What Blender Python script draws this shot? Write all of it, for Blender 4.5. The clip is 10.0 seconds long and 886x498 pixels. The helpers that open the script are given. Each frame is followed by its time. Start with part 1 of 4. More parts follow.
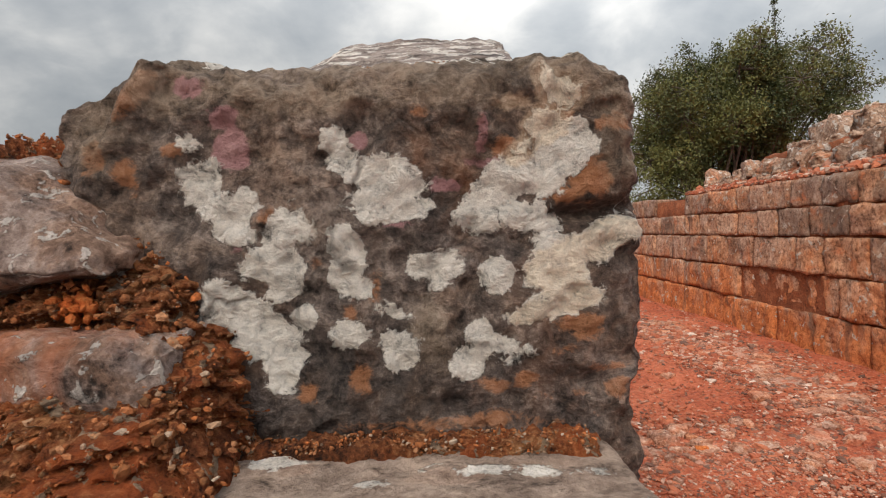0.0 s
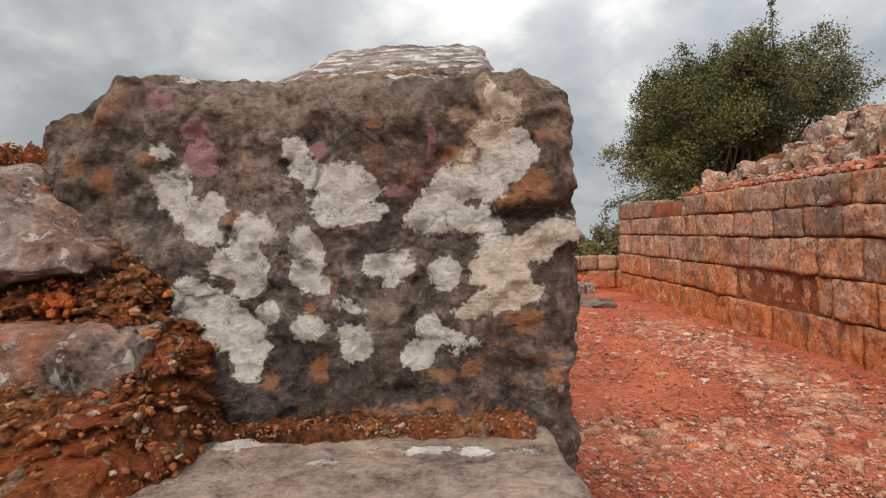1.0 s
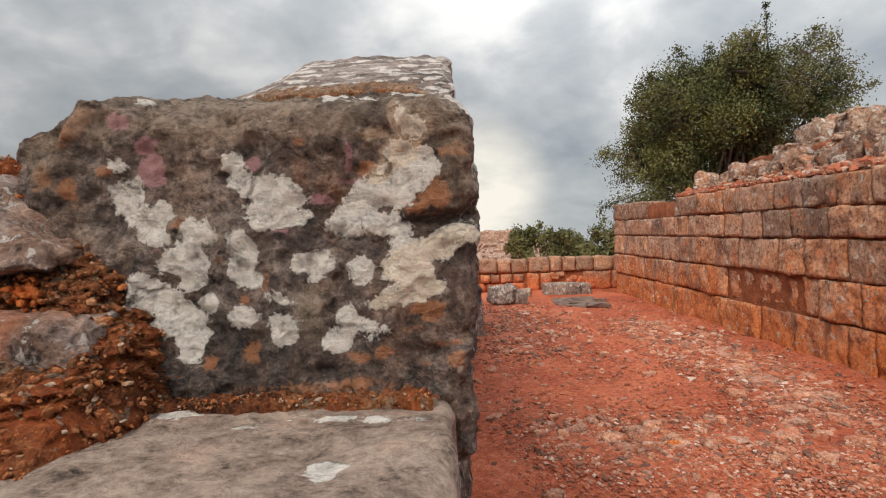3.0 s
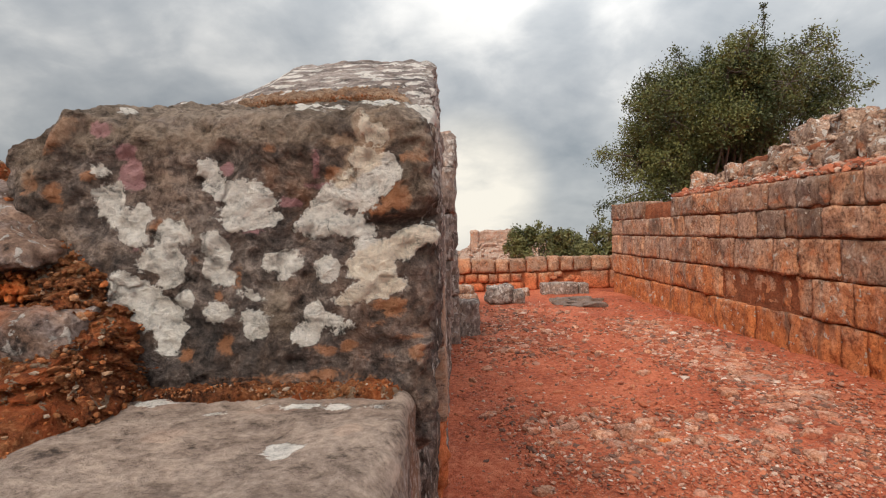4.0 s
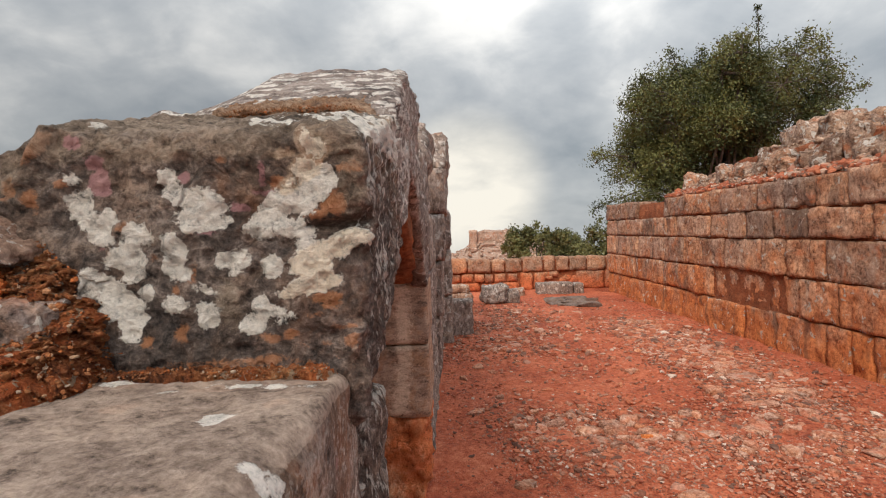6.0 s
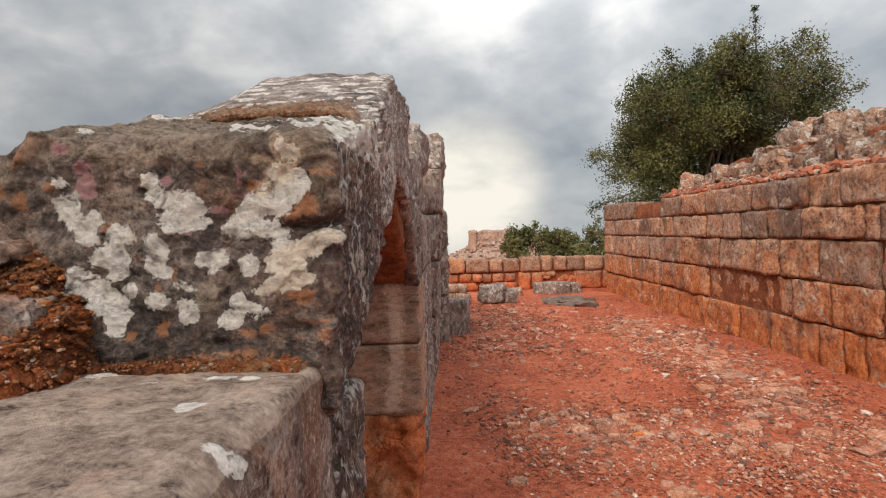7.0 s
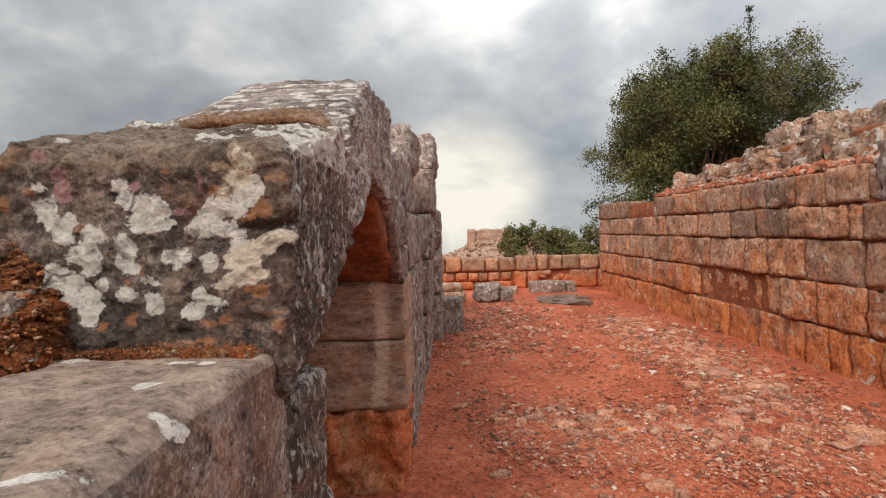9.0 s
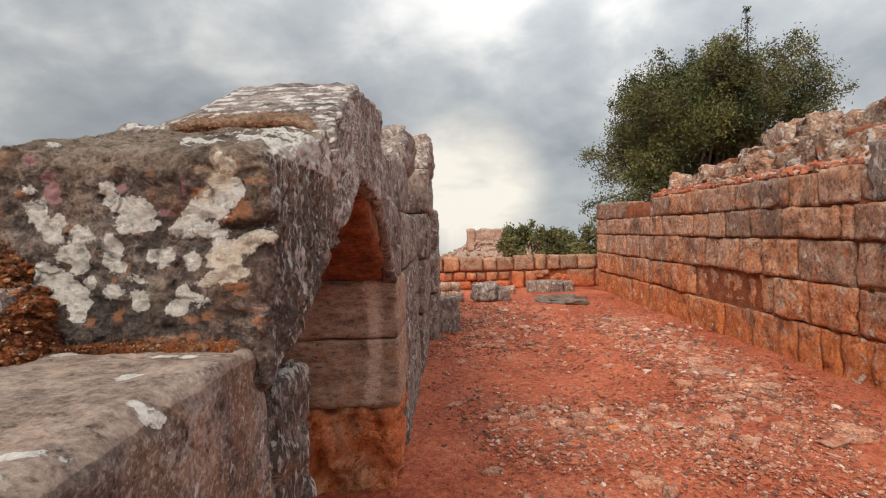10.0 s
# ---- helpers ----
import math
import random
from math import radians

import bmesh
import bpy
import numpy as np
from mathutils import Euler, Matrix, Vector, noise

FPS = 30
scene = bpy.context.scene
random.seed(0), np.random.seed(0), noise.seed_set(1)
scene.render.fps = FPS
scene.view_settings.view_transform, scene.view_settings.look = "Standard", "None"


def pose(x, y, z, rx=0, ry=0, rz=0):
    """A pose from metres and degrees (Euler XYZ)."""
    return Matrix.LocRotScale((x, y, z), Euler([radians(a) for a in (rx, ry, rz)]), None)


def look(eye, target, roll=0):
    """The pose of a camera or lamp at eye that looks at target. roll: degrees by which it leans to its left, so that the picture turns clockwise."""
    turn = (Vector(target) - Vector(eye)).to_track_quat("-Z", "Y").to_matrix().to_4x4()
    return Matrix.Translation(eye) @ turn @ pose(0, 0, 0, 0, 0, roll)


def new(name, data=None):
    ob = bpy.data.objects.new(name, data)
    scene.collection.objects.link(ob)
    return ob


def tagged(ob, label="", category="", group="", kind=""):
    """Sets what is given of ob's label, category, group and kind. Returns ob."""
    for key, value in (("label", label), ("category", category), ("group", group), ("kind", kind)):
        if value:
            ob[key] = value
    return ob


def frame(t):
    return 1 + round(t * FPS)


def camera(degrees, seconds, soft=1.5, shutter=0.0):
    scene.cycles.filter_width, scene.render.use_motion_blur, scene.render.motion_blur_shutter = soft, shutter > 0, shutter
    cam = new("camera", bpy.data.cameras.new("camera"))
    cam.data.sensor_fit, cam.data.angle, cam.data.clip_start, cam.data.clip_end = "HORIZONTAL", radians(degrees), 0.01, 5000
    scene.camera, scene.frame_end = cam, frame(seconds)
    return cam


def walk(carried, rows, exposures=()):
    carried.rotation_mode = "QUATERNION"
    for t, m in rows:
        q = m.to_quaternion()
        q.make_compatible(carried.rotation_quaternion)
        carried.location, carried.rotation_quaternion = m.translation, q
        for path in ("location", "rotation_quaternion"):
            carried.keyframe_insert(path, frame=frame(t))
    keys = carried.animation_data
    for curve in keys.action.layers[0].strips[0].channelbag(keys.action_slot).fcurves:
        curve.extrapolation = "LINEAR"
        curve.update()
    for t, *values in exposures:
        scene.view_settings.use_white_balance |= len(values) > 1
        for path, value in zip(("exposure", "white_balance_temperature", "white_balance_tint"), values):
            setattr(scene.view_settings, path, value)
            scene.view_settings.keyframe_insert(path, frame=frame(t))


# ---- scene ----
cam = camera(82.1, 10.0, soft=1.15)
METRES, EYE, TILT, LEAN, TURN = 0.6, 1.53, -2.2, -0.8, 0.3
ROWS = [
    (0.0, 0.0, 0.0, 0.0, 0.01, 0.26, 2.71),
    (0.5, 0.0368, -0.032, -0.0017, 0.02, 0.28, 2.69),
    (1.0, 0.0745, -0.0645, -0.0033, 0.01, 0.29, 2.67),
    (1.5, 0.1129, -0.0976, -0.0051, 0.01, 0.3, 2.65),
    (2.0, 0.1511, -0.1306, -0.0073, -0.0, 0.33, 2.65),
    (2.5, 0.1894, -0.1638, -0.0092, -0.0, 0.33, 2.63),
    (4.0, 0.3029, -0.2615, -0.0137, -0.02, 0.27, 2.53),
    (4.5, 0.3409, -0.2943, -0.0153, -0.02, 0.26, 2.5),
    (5.0, 0.3785, -0.3267, -0.0171, -0.03, 0.25, 2.49),
    (5.5, 0.4159, -0.3593, -0.0192, -0.05, 0.26, 2.49),
    (7.0, 0.5295, -0.4583, -0.0248, -0.08, 0.25, 2.45),
    (7.5, 0.5675, -0.4912, -0.0266, -0.09, 0.24, 2.44),
    (8.0, 0.6053, -0.5239, -0.0286, -0.1, 0.21, 2.44),
    (8.5, 0.6429, -0.5563, -0.0308, -0.11, 0.17, 2.44),
    (9.0, 0.6807, -0.5888, -0.0326, -0.12, 0.13, 2.43),
    (9.5, 0.7182, -0.6214, -0.0343, -0.14, 0.11, 2.4),
    (10.0, 0.7556, -0.654, -0.0356, -0.15, 0.09, 2.36),
]
walk(cam, [(t, pose(0, 0, EYE, TILT, LEAN, TURN) @ pose(METRES * x, METRES * y, METRES * z, 90 + pitch, roll, yaw)) for t, x, y, z, yaw, pitch, roll in ROWS],
     exposures=[(0.0, 0.0), (10.0, 0.0)])


# ---- node helpers ----
def put(tree, kind, inputs=None, operation="", attribute_name="", clamp=False):
    node = tree.nodes.new(kind)
    if operation:
        node.operation = operation
    if attribute_name:
        node.attribute_name = attribute_name
    if clamp:
        node.use_clamp = True
    for key, value in (inputs or {}).items():
        if isinstance(value, bpy.types.NodeSocket):
            tree.links.new(value, node.inputs[key])
        else:
            node.inputs[key].default_value = value
    return node


def calc(tree, op, a, b=0.0, clamp=False):
    return put(tree, "ShaderNodeMath", {0: a, 1: b}, operation=op, clamp=clamp).outputs[0]


def rgba(c):
    return (*c, 1.0)


def blend(tree, fac, a, b, mode="MIX"):
    node = put(tree, "ShaderNodeMix")
    node.data_type, node.blend_type = "RGBA", mode
    for key, value in ((0, fac), (6, a), (7, b)):
        if isinstance(value, bpy.types.NodeSocket):
            tree.links.new(value, node.inputs[key])
        else:
            node.inputs[key].default_value = value if key == 0 else rgba(value)
    return node.outputs[2]


def ramp(tree, fac, stops):
    node = put(tree, "ShaderNodeValToRGB", {0: fac})
    elems = node.color_ramp.elements
    while len(elems) < len(stops):
        elems.new(0.5)
    for e, (at, c) in zip(elems, stops):
        e.position, e.color = at, rgba(c) if len(c) == 3 else c
    return node.outputs[0]


def smooth(tree, value, lo, hi):
    """0 at lo, 1 at hi, eased; lo may be the larger."""
    node = put(tree, "ShaderNodeMapRange", {0: value, 1: min(lo, hi), 2: max(lo, hi), 3: float(lo > hi), 4: float(lo < hi)})
    node.interpolation_type = "SMOOTHSTEP"
    return node.outputs[0]


def grain(tree, vec, scale, detail=6.0, rough=0.6, warp=0.0):
    return put(tree, "ShaderNodeTexNoise", {"Vector": vec, "Scale": scale, "Detail": detail, "Roughness": rough, "Distortion": warp}).outputs[0]


def stretched(tree, vec, sx, sy, sz):
    return put(tree, "ShaderNodeVectorMath", {0: vec, 1: (sx, sy, sz)}, operation="MULTIPLY").outputs[0]


def fresh(name):
    m = bpy.data.materials.new(name)
    m.use_nodes = True
    m.node_tree.nodes.clear()
    tree = m.node_tree
    out = put(tree, "ShaderNodeOutputMaterial")
    bsdf = put(tree, "ShaderNodeBsdfPrincipled")
    tree.links.new(bsdf.outputs[0], out.inputs[0])
    return m, tree, bsdf


# ---- world and sun ----
world = bpy.data.worlds.new("overcast_sky")
scene.world = world
world.use_nodes = True
wt = world.node_tree
wt.nodes.clear()
way = put(wt, "ShaderNodeTexCoord").outputs["Generated"]
sky = put(wt, "ShaderNodeTexSky")
sky.sky_type, sky.sun_disc, sky.sun_elevation, sky.sun_rotation = "NISHITA", False, radians(50), radians(204)
xyz = put(wt, "ShaderNodeSeparateXYZ", {0: way})
# clouds lie on a flat deck: project the direction on it
lift = calc(wt, "ADD", calc(wt, "MAXIMUM", xyz.outputs[2], 0.0), 0.42)
deck = put(wt, "ShaderNodeCombineXYZ", {0: calc(wt, "DIVIDE", xyz.outputs[0], lift), 1: calc(wt, "DIVIDE", xyz.outputs[1], lift), 2: 0.37}).outputs[0]
big = grain(wt, deck, 1.25, 4.0, 0.5, 0.35)
mid = grain(wt, deck, 4.2, 8.0, 0.55, 0.2)
mass = calc(wt, "ADD", calc(wt, "MULTIPLY", big, 0.68), calc(wt, "MULTIPLY", mid, 0.32))
cloud = ramp(wt, mass, [(0.37, (0.215, 0.255, 0.295)), (0.45, (0.34, 0.37, 0.40)), (0.53, (0.48, 0.50, 0.515)), (0.62, (0.76, 0.755, 0.735))])
low = smooth(wt, xyz.outputs[2], 0.30, 0.0)
cloud = blend(wt, calc(wt, "MULTIPLY", low, 0.4), cloud, (0.55, 0.575, 0.575))
# the veiled sun low over the far end
aim = Vector((0.045, 1.0, 0.075)).normalized()
near = put(wt, "ShaderNodeVectorMath", {0: way, 1: aim}, operation="DOT_PRODUCT").outputs[1]
glow = calc(wt, "MULTIPLY", smooth(wt, near, 0.984, 1.0), calc(wt, "ADD", calc(wt, "MULTIPLY", mid, 1.6), 0.2))
# an overcast sky is brightest overhead
dome = calc(wt, "ADD", 0.98, calc(wt, "MULTIPLY", calc(wt, "POWER", calc(wt, "MAXIMUM", xyz.outputs[2], 0.0), 2.0), 3.4))
# thicker cloud to the west
dome = calc(wt, "MULTIPLY", dome, calc(wt, "SUBTRACT", 1.06, calc(wt, "MULTIPLY", smooth(wt, xyz.outputs[0], 0.35, -0.5), 0.28)))
cloud = put(wt, "ShaderNodeVectorMath", {0: cloud, 3: dome}, operation="SCALE").outputs[0]
cloud = blend(wt, glow, cloud, (1.0, 0.95, 0.84))
hemi = put(wt, "ShaderNodeBackground", {0: sky.outputs[0], 1: 0.05})
deckbg = put(wt, "ShaderNodeBackground", {0: cloud, 1: 1.0})
both = put(wt, "ShaderNodeMixShader", {0: 0.94, 1: hemi.outputs[0], 2: deckbg.outputs[0]})
wt.links.new(both.outputs[0], put(wt, "ShaderNodeOutputWorld").inputs[0])

lamp = bpy.data.lights.new("sun", "SUN")
lamp.energy, lamp.angle, lamp.color = 2.85, radians(28), (1.0, 0.90, 0.77)
sun = new("sun", lamp)
sun.matrix_world = look((-4.3, -8.0, 8.2), (0, 0, 0))


# ---- materials ----
def rock(name, dark, mid, light, crust=(0.52, 0.50, 0.46), crust_amount=0.0, crust_size=9.0, rust=(0.38, 0.13, 0.05), rust_amount=0.0, red=None,
         relief=1.0, vary=0.25, low_red=1.35, marks=False, zoom=1.0, cracks=0.35, patch=1.0, fleck_line=0.28, fleck_size=46.0, warmth=0.6, drips=0.0, cream=((0.30, 0.18, 0.105), (0.66, 0.50, 0.36)), streak=(1, 1, 1), rough=0.9, pale_warm=0.0):
    """Weathered limestone: three tones of grain, crusts of lichen, rusty stains, red clay near the soil."""
    m, t, bsdf = fresh(name)
    geo = put(t, "ShaderNodeNewGeometry")
    info = put(t, "ShaderNodeObjectInfo")
    jump = put(t, "ShaderNodeVectorMath", {0: (17.0, 31.0, 23.0), 3: info.outputs["Random"]}, operation="SCALE").outputs[0]
    pos = geo.outputs["Position"] if marks else put(t, "ShaderNodeVectorMath", {0: geo.outputs["Position"], 1: jump}, operation="ADD").outputs[0]
    lines = stretched(t, pos, *streak)
    coarse = grain(t, lines, 6.0, 5.0, 0.6, 0.4)
    fine = grain(t, lines, 42.0 * zoom, 8.0, 0.7, 0.3)
    dust = grain(t, pos, 170.0 * zoom, 6.0, 0.75)
    tone = calc(t, "ADD", calc(t, "MULTIPLY", coarse, 0.27), calc(t, "ADD", calc(t, "MULTIPLY", fine, 0.43), calc(t, "MULTIPLY", dust, 0.30)))
    col = ramp(t, tone, [(0.405, dark), (0.5, mid), (0.595, light)])
    # broad patches of warmer and of colder stone
    warm_side = smooth(t, grain(t, pos, 9.0 * patch, 6.0, 0.65, 0.5), 0.46, 0.60)
    col = blend(t, calc(t, "MULTIPLY", warm_side, warmth), col, blend(t, 1.0, col, (1.0, 0.76, 0.55), "MULTIPLY"))
    cold_side = smooth(t, grain(t, stretched(t, pos, 1.0, 1.0, 1.3), 5.0 * patch, 6.0, 0.65, 0.5), 0.50, 0.63)
    col = blend(t, calc(t, "MULTIPLY", cold_side, 0.55), col, blend(t, 1.0, col, (0.62, 0.62, 0.66), "MULTIPLY"))
    if vary:
        tint = ramp(t, info.outputs["Random"], [(0.0, (0.54, 0.56, 0.57)), (0.3, (0.84, 0.82, 0.80)), (0.6, (1.0, 0.95, 0.88)), (1.0, (1.0, 0.80, 0.62))])
        col = blend(t, vary, col, tint, "MULTIPLY")
    # rusty stains
    stain = smooth(t, grain(t, pos, 3.6, 6.0, 0.65, 0.8), 0.66 - 0.3 * rust_amount, 0.82 - 0.3 * rust_amount)
    if marks:
        stain = calc(t, "MAXIMUM", calc(t, "MULTIPLY", stain, 0.5 if rust_amount else 0.0),
                     smooth(t, calc(t, "ADD", put(t, "ShaderNodeAttribute", None, attribute_name="rust").outputs["Fac"], calc(t, "MULTIPLY", calc(t, "SUBTRACT", fine, 0.5), 2.2)), 0.0, 0.35))
    rusty = blend(t, fine, tuple(0.55 * c for c in rust), tuple(min(1, 1.6 * c) for c in rust))
    col = blend(t, calc(t, "MULTIPLY", stain, 0.55), col, rusty)
    if red:
        height = put(t, "ShaderNodeSeparateXYZ", {0: geo.outputs["Position"]}).outputs[2]
        clay = smooth(t, calc(t, "ADD", height, calc(t, "MULTIPLY", calc(t, "SUBTRACT", grain(t, stretched(t, pos, 1.6, 1.6, 0.6), 2.2, 5.0, 0.6, 0.6), 0.5), 3.4 * low_red / 1.35)), low_red, 0.05)
        col = blend(t, calc(t, "MULTIPLY", clay, 0.85), col, blend(t, smooth(t, tone, 0.4, 0.6), tuple(0.45 * c for c in red), tuple(min(0.8, 1.4 * c) for c in red)))
    if drips:
        run = smooth(t, calc(t, "ADD", grain(t, stretched(t, pos, 1, 1, 0.13), 5.5, 5.0, 0.6, 0.2), calc(t, "MULTIPLY", calc(t, "SUBTRACT", grain(t, pos, 1.1, 3.0, 0.5), 0.5), 0.8)), 0.58, 0.70)
        col = blend(t, calc(t, "MULTIPLY", run, drips), col, (0.085, 0.06, 0.048))
    # lichen
    bits = smooth(t, calc(t, "ADD", calc(t, "MULTIPLY", grain(t, pos, crust_size, 3.0, 0.5, 0.6), 0.8), calc(t, "MULTIPLY", grain(t, pos, crust_size * 5, 3.0, 0.6), 0.2)),
                  0.62 - 0.2 * crust_amount, 0.655 - 0.2 * crust_amount)
    if not crust_amount:
        bits = calc(t, "MULTIPLY", bits, 0.0)
    pale = blend(t, smooth(t, calc(t, "ADD", calc(t, "MULTIPLY", fine, 0.55), calc(t, "MULTIPLY", dust, 0.45)), 0.34, 0.6), tuple(0.62 * c for c in crust), tuple(1.08 * c for c in crust))
    if marks:
        ragged = calc(t, "ADD", calc(t, "MULTIPLY", calc(t, "SUBTRACT", grain(t, pos, 120.0, 5.0, 0.65, 0.5), 0.5), 1.15), calc(t, "MULTIPLY", calc(t, "SUBTRACT", grain(t, pos, 38.0, 4.0, 0.5), 0.5), 1.3))
        spot = smooth(t, calc(t, "ADD", put(t, "ShaderNodeAttribute", None, attribute_name="lichen").outputs["Fac"], ragged), 0.02, 0.17)
        flecks = smooth(t, calc(t, "ADD", grain(t, stretched(t, pos, 1, 1, fleck_line), fleck_size, 5.0, 0.6, 0.4), calc(t, "MULTIPLY", calc(t, "SUBTRACT", grain(t, pos, 6.0, 3.0, 0.5), 0.5), 0.5)), 0.52, 0.60)
        flecks = calc(t, "MULTIPLY", flecks, calc(t, "MULTIPLY", put(t, "ShaderNodeAttribute", attribute_name="fleck").outputs["Fac"], 0.75))
        bits = calc(t, "MAXIMUM", calc(t, "MAXIMUM", calc(t, "MULTIPLY", bits, 0.8), spot), flecks)
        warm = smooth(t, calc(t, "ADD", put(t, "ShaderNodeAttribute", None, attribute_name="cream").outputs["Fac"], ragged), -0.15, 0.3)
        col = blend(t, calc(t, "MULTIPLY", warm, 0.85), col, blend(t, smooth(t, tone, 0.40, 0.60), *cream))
        brown = smooth(t, calc(t, "ADD", put(t, "ShaderNodeAttribute", None, attribute_name="tan").outputs["Fac"], ragged), -0.35, 0.6)
        col = blend(t, calc(t, "MULTIPLY", brown, 0.65), col, blend(t, smooth(t, tone, 0.40, 0.60), (0.17, 0.12, 0.085), (0.50, 0.375, 0.275)))
        pale = blend(t, calc(t, "MULTIPLY", warm, pale_warm), pale, blend(t, 1.0, pale, (1.0, 0.88, 0.72), "MULTIPLY"))
        rosy = smooth(t, calc(t, "ADD", put(t, "ShaderNodeAttribute", None, attribute_name="pink").outputs["Fac"], ragged), -0.05, 0.25)
        col = blend(t, calc(t, "MULTIPLY", rosy, 0.8), col, blend(t, fine, (0.34, 0.14, 0.15), (0.72, 0.41, 0.42)))
    col = blend(t, calc(t, "MULTIPLY", bits, 0.97), col, pale)
    # pores and cracks
    pits = smooth(t, calc(t, "ADD", calc(t, "MULTIPLY", fine, 0.7), calc(t, "MULTIPLY", dust, 0.3)), 0.30, 0.46)
    col = blend(t, pits, tuple(0.3 * c for c in dark), col)
    bent = put(t, "ShaderNodeVectorMath", {0: lines, 1: put(t, "ShaderNodeVectorMath", {0: put(t, "ShaderNodeTexNoise", {"Vector": pos, "Scale": 14.0, "Detail": 4.0}).outputs[1], 3: 0.10}, operation="SCALE").outputs[0]}, operation="ADD").outputs[0]
    cell = put(t, "ShaderNodeTexVoronoi", {"Vector": bent, "Scale": 9.0 * zoom})
    cell.feature = "DISTANCE_TO_EDGE"
    gate = smooth(t, grain(t, pos, 7.0, 3.0, 0.5), 0.48, 0.62)
    crack = calc(t, "MULTIPLY", smooth(t, cell.outputs[0], 0.05, 0.0), calc(t, "MULTIPLY", gate, cracks))
    col = blend(t, crack, col, tuple(0.25 * c for c in dark))
    t.links.new(col, bsdf.inputs["Base Color"])
    bsdf.inputs["Roughness"].default_value = rough
    bsdf.inputs["Specular IOR Level"].default_value = 0.25
    height = calc(t, "ADD", calc(t, "MULTIPLY", fine, 0.7), calc(t, "ADD", calc(t, "MULTIPLY", dust, 0.3), calc(t, "MULTIPLY", coarse, 0.6)))
    height = calc(t, "SUBTRACT", calc(t, "ADD", height, calc(t, "MULTIPLY", bits, 0.2)), calc(t, "MULTIPLY", crack, 0.5))
    bump = put(t, "ShaderNodeBump", {"Strength": 1.0, "Distance": 0.022 * relief, "Height": height})
    t.links.new(bump.outputs[0], bsdf.inputs["Normal"])
    return m


def soil(name, dark, mid, light, speck):
    m, t, bsdf = fresh(name)
    pos = put(t, "ShaderNodeNewGeometry").outputs["Position"]
    a = grain(t, pos, 0.9, 6.0, 0.6, 0.3)
    b = grain(t, pos, 22.0, 7.0, 0.7)
    c = grain(t, pos, 120.0, 3.0, 0.6)
    col = ramp(t, calc(t, "ADD", calc(t, "MULTIPLY", a, 0.42), calc(t, "MULTIPLY", b, 0.58)), [(0.38, dark), (0.5, mid), (0.62, light)])
    grit = put(t, "ShaderNodeTexVoronoi", {"Vector": pos, "Scale": 75.0})
    pick = calc(t, "MULTIPLY", smooth(t, grit.outputs[0], 0.5, 0.3), smooth(t, put(t, "ShaderNodeSeparateColor", {0: grit.outputs[1]}).outputs[0], 0.55, 0.75))
    patch = smooth(t, grain(t, pos, 1.3, 4.0, 0.6, 0.5), 0.42, 0.62)
    col = blend(t, calc(t, "MULTIPLY", calc(t, "MULTIPLY", pick, patch), 0.7), col, speck)
    t.links.new(col, bsdf.inputs["Base Color"])
    bsdf.inputs["Roughness"].default_value = 0.85
    bsdf.inputs["Specular IOR Level"].default_value = 0.3
    h = calc(t, "ADD", calc(t, "MULTIPLY", b, 0.7), calc(t, "ADD", calc(t, "MULTIPLY", c, 0.3), calc(t, "MULTIPLY", pick, 0.2)))
    t.links.new(put(t, "ShaderNodeBump", {"Strength": 1.0, "Distance": 0.04, "Height": h}).outputs[0], bsdf.inputs["Normal"])
    return m


def speckled(name, stops, size=60.0):
    """Small loose pieces, each with its own tone."""
    m, t, bsdf = fresh(name)
    geo = put(t, "ShaderNodeNewGeometry")
    col = ramp(t, geo.outputs["Random Per Island"], stops)
    g = grain(t, geo.outputs["Position"], size, 5.0, 0.65)
    col = blend(t, smooth(t, g, 0.3, 0.7), blend(t, 0.5, col, (0.05, 0.03, 0.02)), col)
    t.links.new(col, bsdf.inputs["Base Color"])
    bsdf.inputs["Roughness"].default_value = 0.85
    bsdf.inputs["Specular IOR Level"].default_value = 0.25
    t.links.new(put(t, "ShaderNodeBump", {"Strength": 0.6, "Distance": 0.01, "Height": g}).outputs[0], bsdf.inputs["Normal"])
    return m


def leafy(name, dark, light):
    m, t, bsdf = fresh(name)
    geo = put(t, "ShaderNodeNewGeometry")
    clump = grain(t, geo.outputs["Position"], 1.1, 3.0, 0.6)
    k = calc(t, "ADD", calc(t, "MULTIPLY", geo.outputs["Random Per Island"], 0.35), calc(t, "MULTIPLY", smooth(t, clump, 0.40, 0.62), 0.65))
    t.links.new(blend(t, k, dark, light), bsdf.inputs["Base Color"])
    bsdf.inputs["Roughness"].default_value = 0.55
    bsdf.inputs["Specular IOR Level"].default_value = 0.3
    return m


def bark(name):
    m, t, bsdf = fresh(name)
    pos = put(t, "ShaderNodeNewGeometry").outputs["Position"]
    g = grain(t, stretched(t, pos, 1, 1, 0.2), 25.0, 6.0, 0.6)
    t.links.new(ramp(t, g, [(0.35, (0.035, 0.025, 0.018)), (0.65, (0.14, 0.11, 0.085))]), bsdf.inputs["Base Color"])
    bsdf.inputs["Roughness"].default_value = 0.9
    t.links.new(put(t, "ShaderNodeBump", {"Strength": 0.6, "Distance": 0.02, "Height": g}).outputs[0], bsdf.inputs["Normal"])
    return m


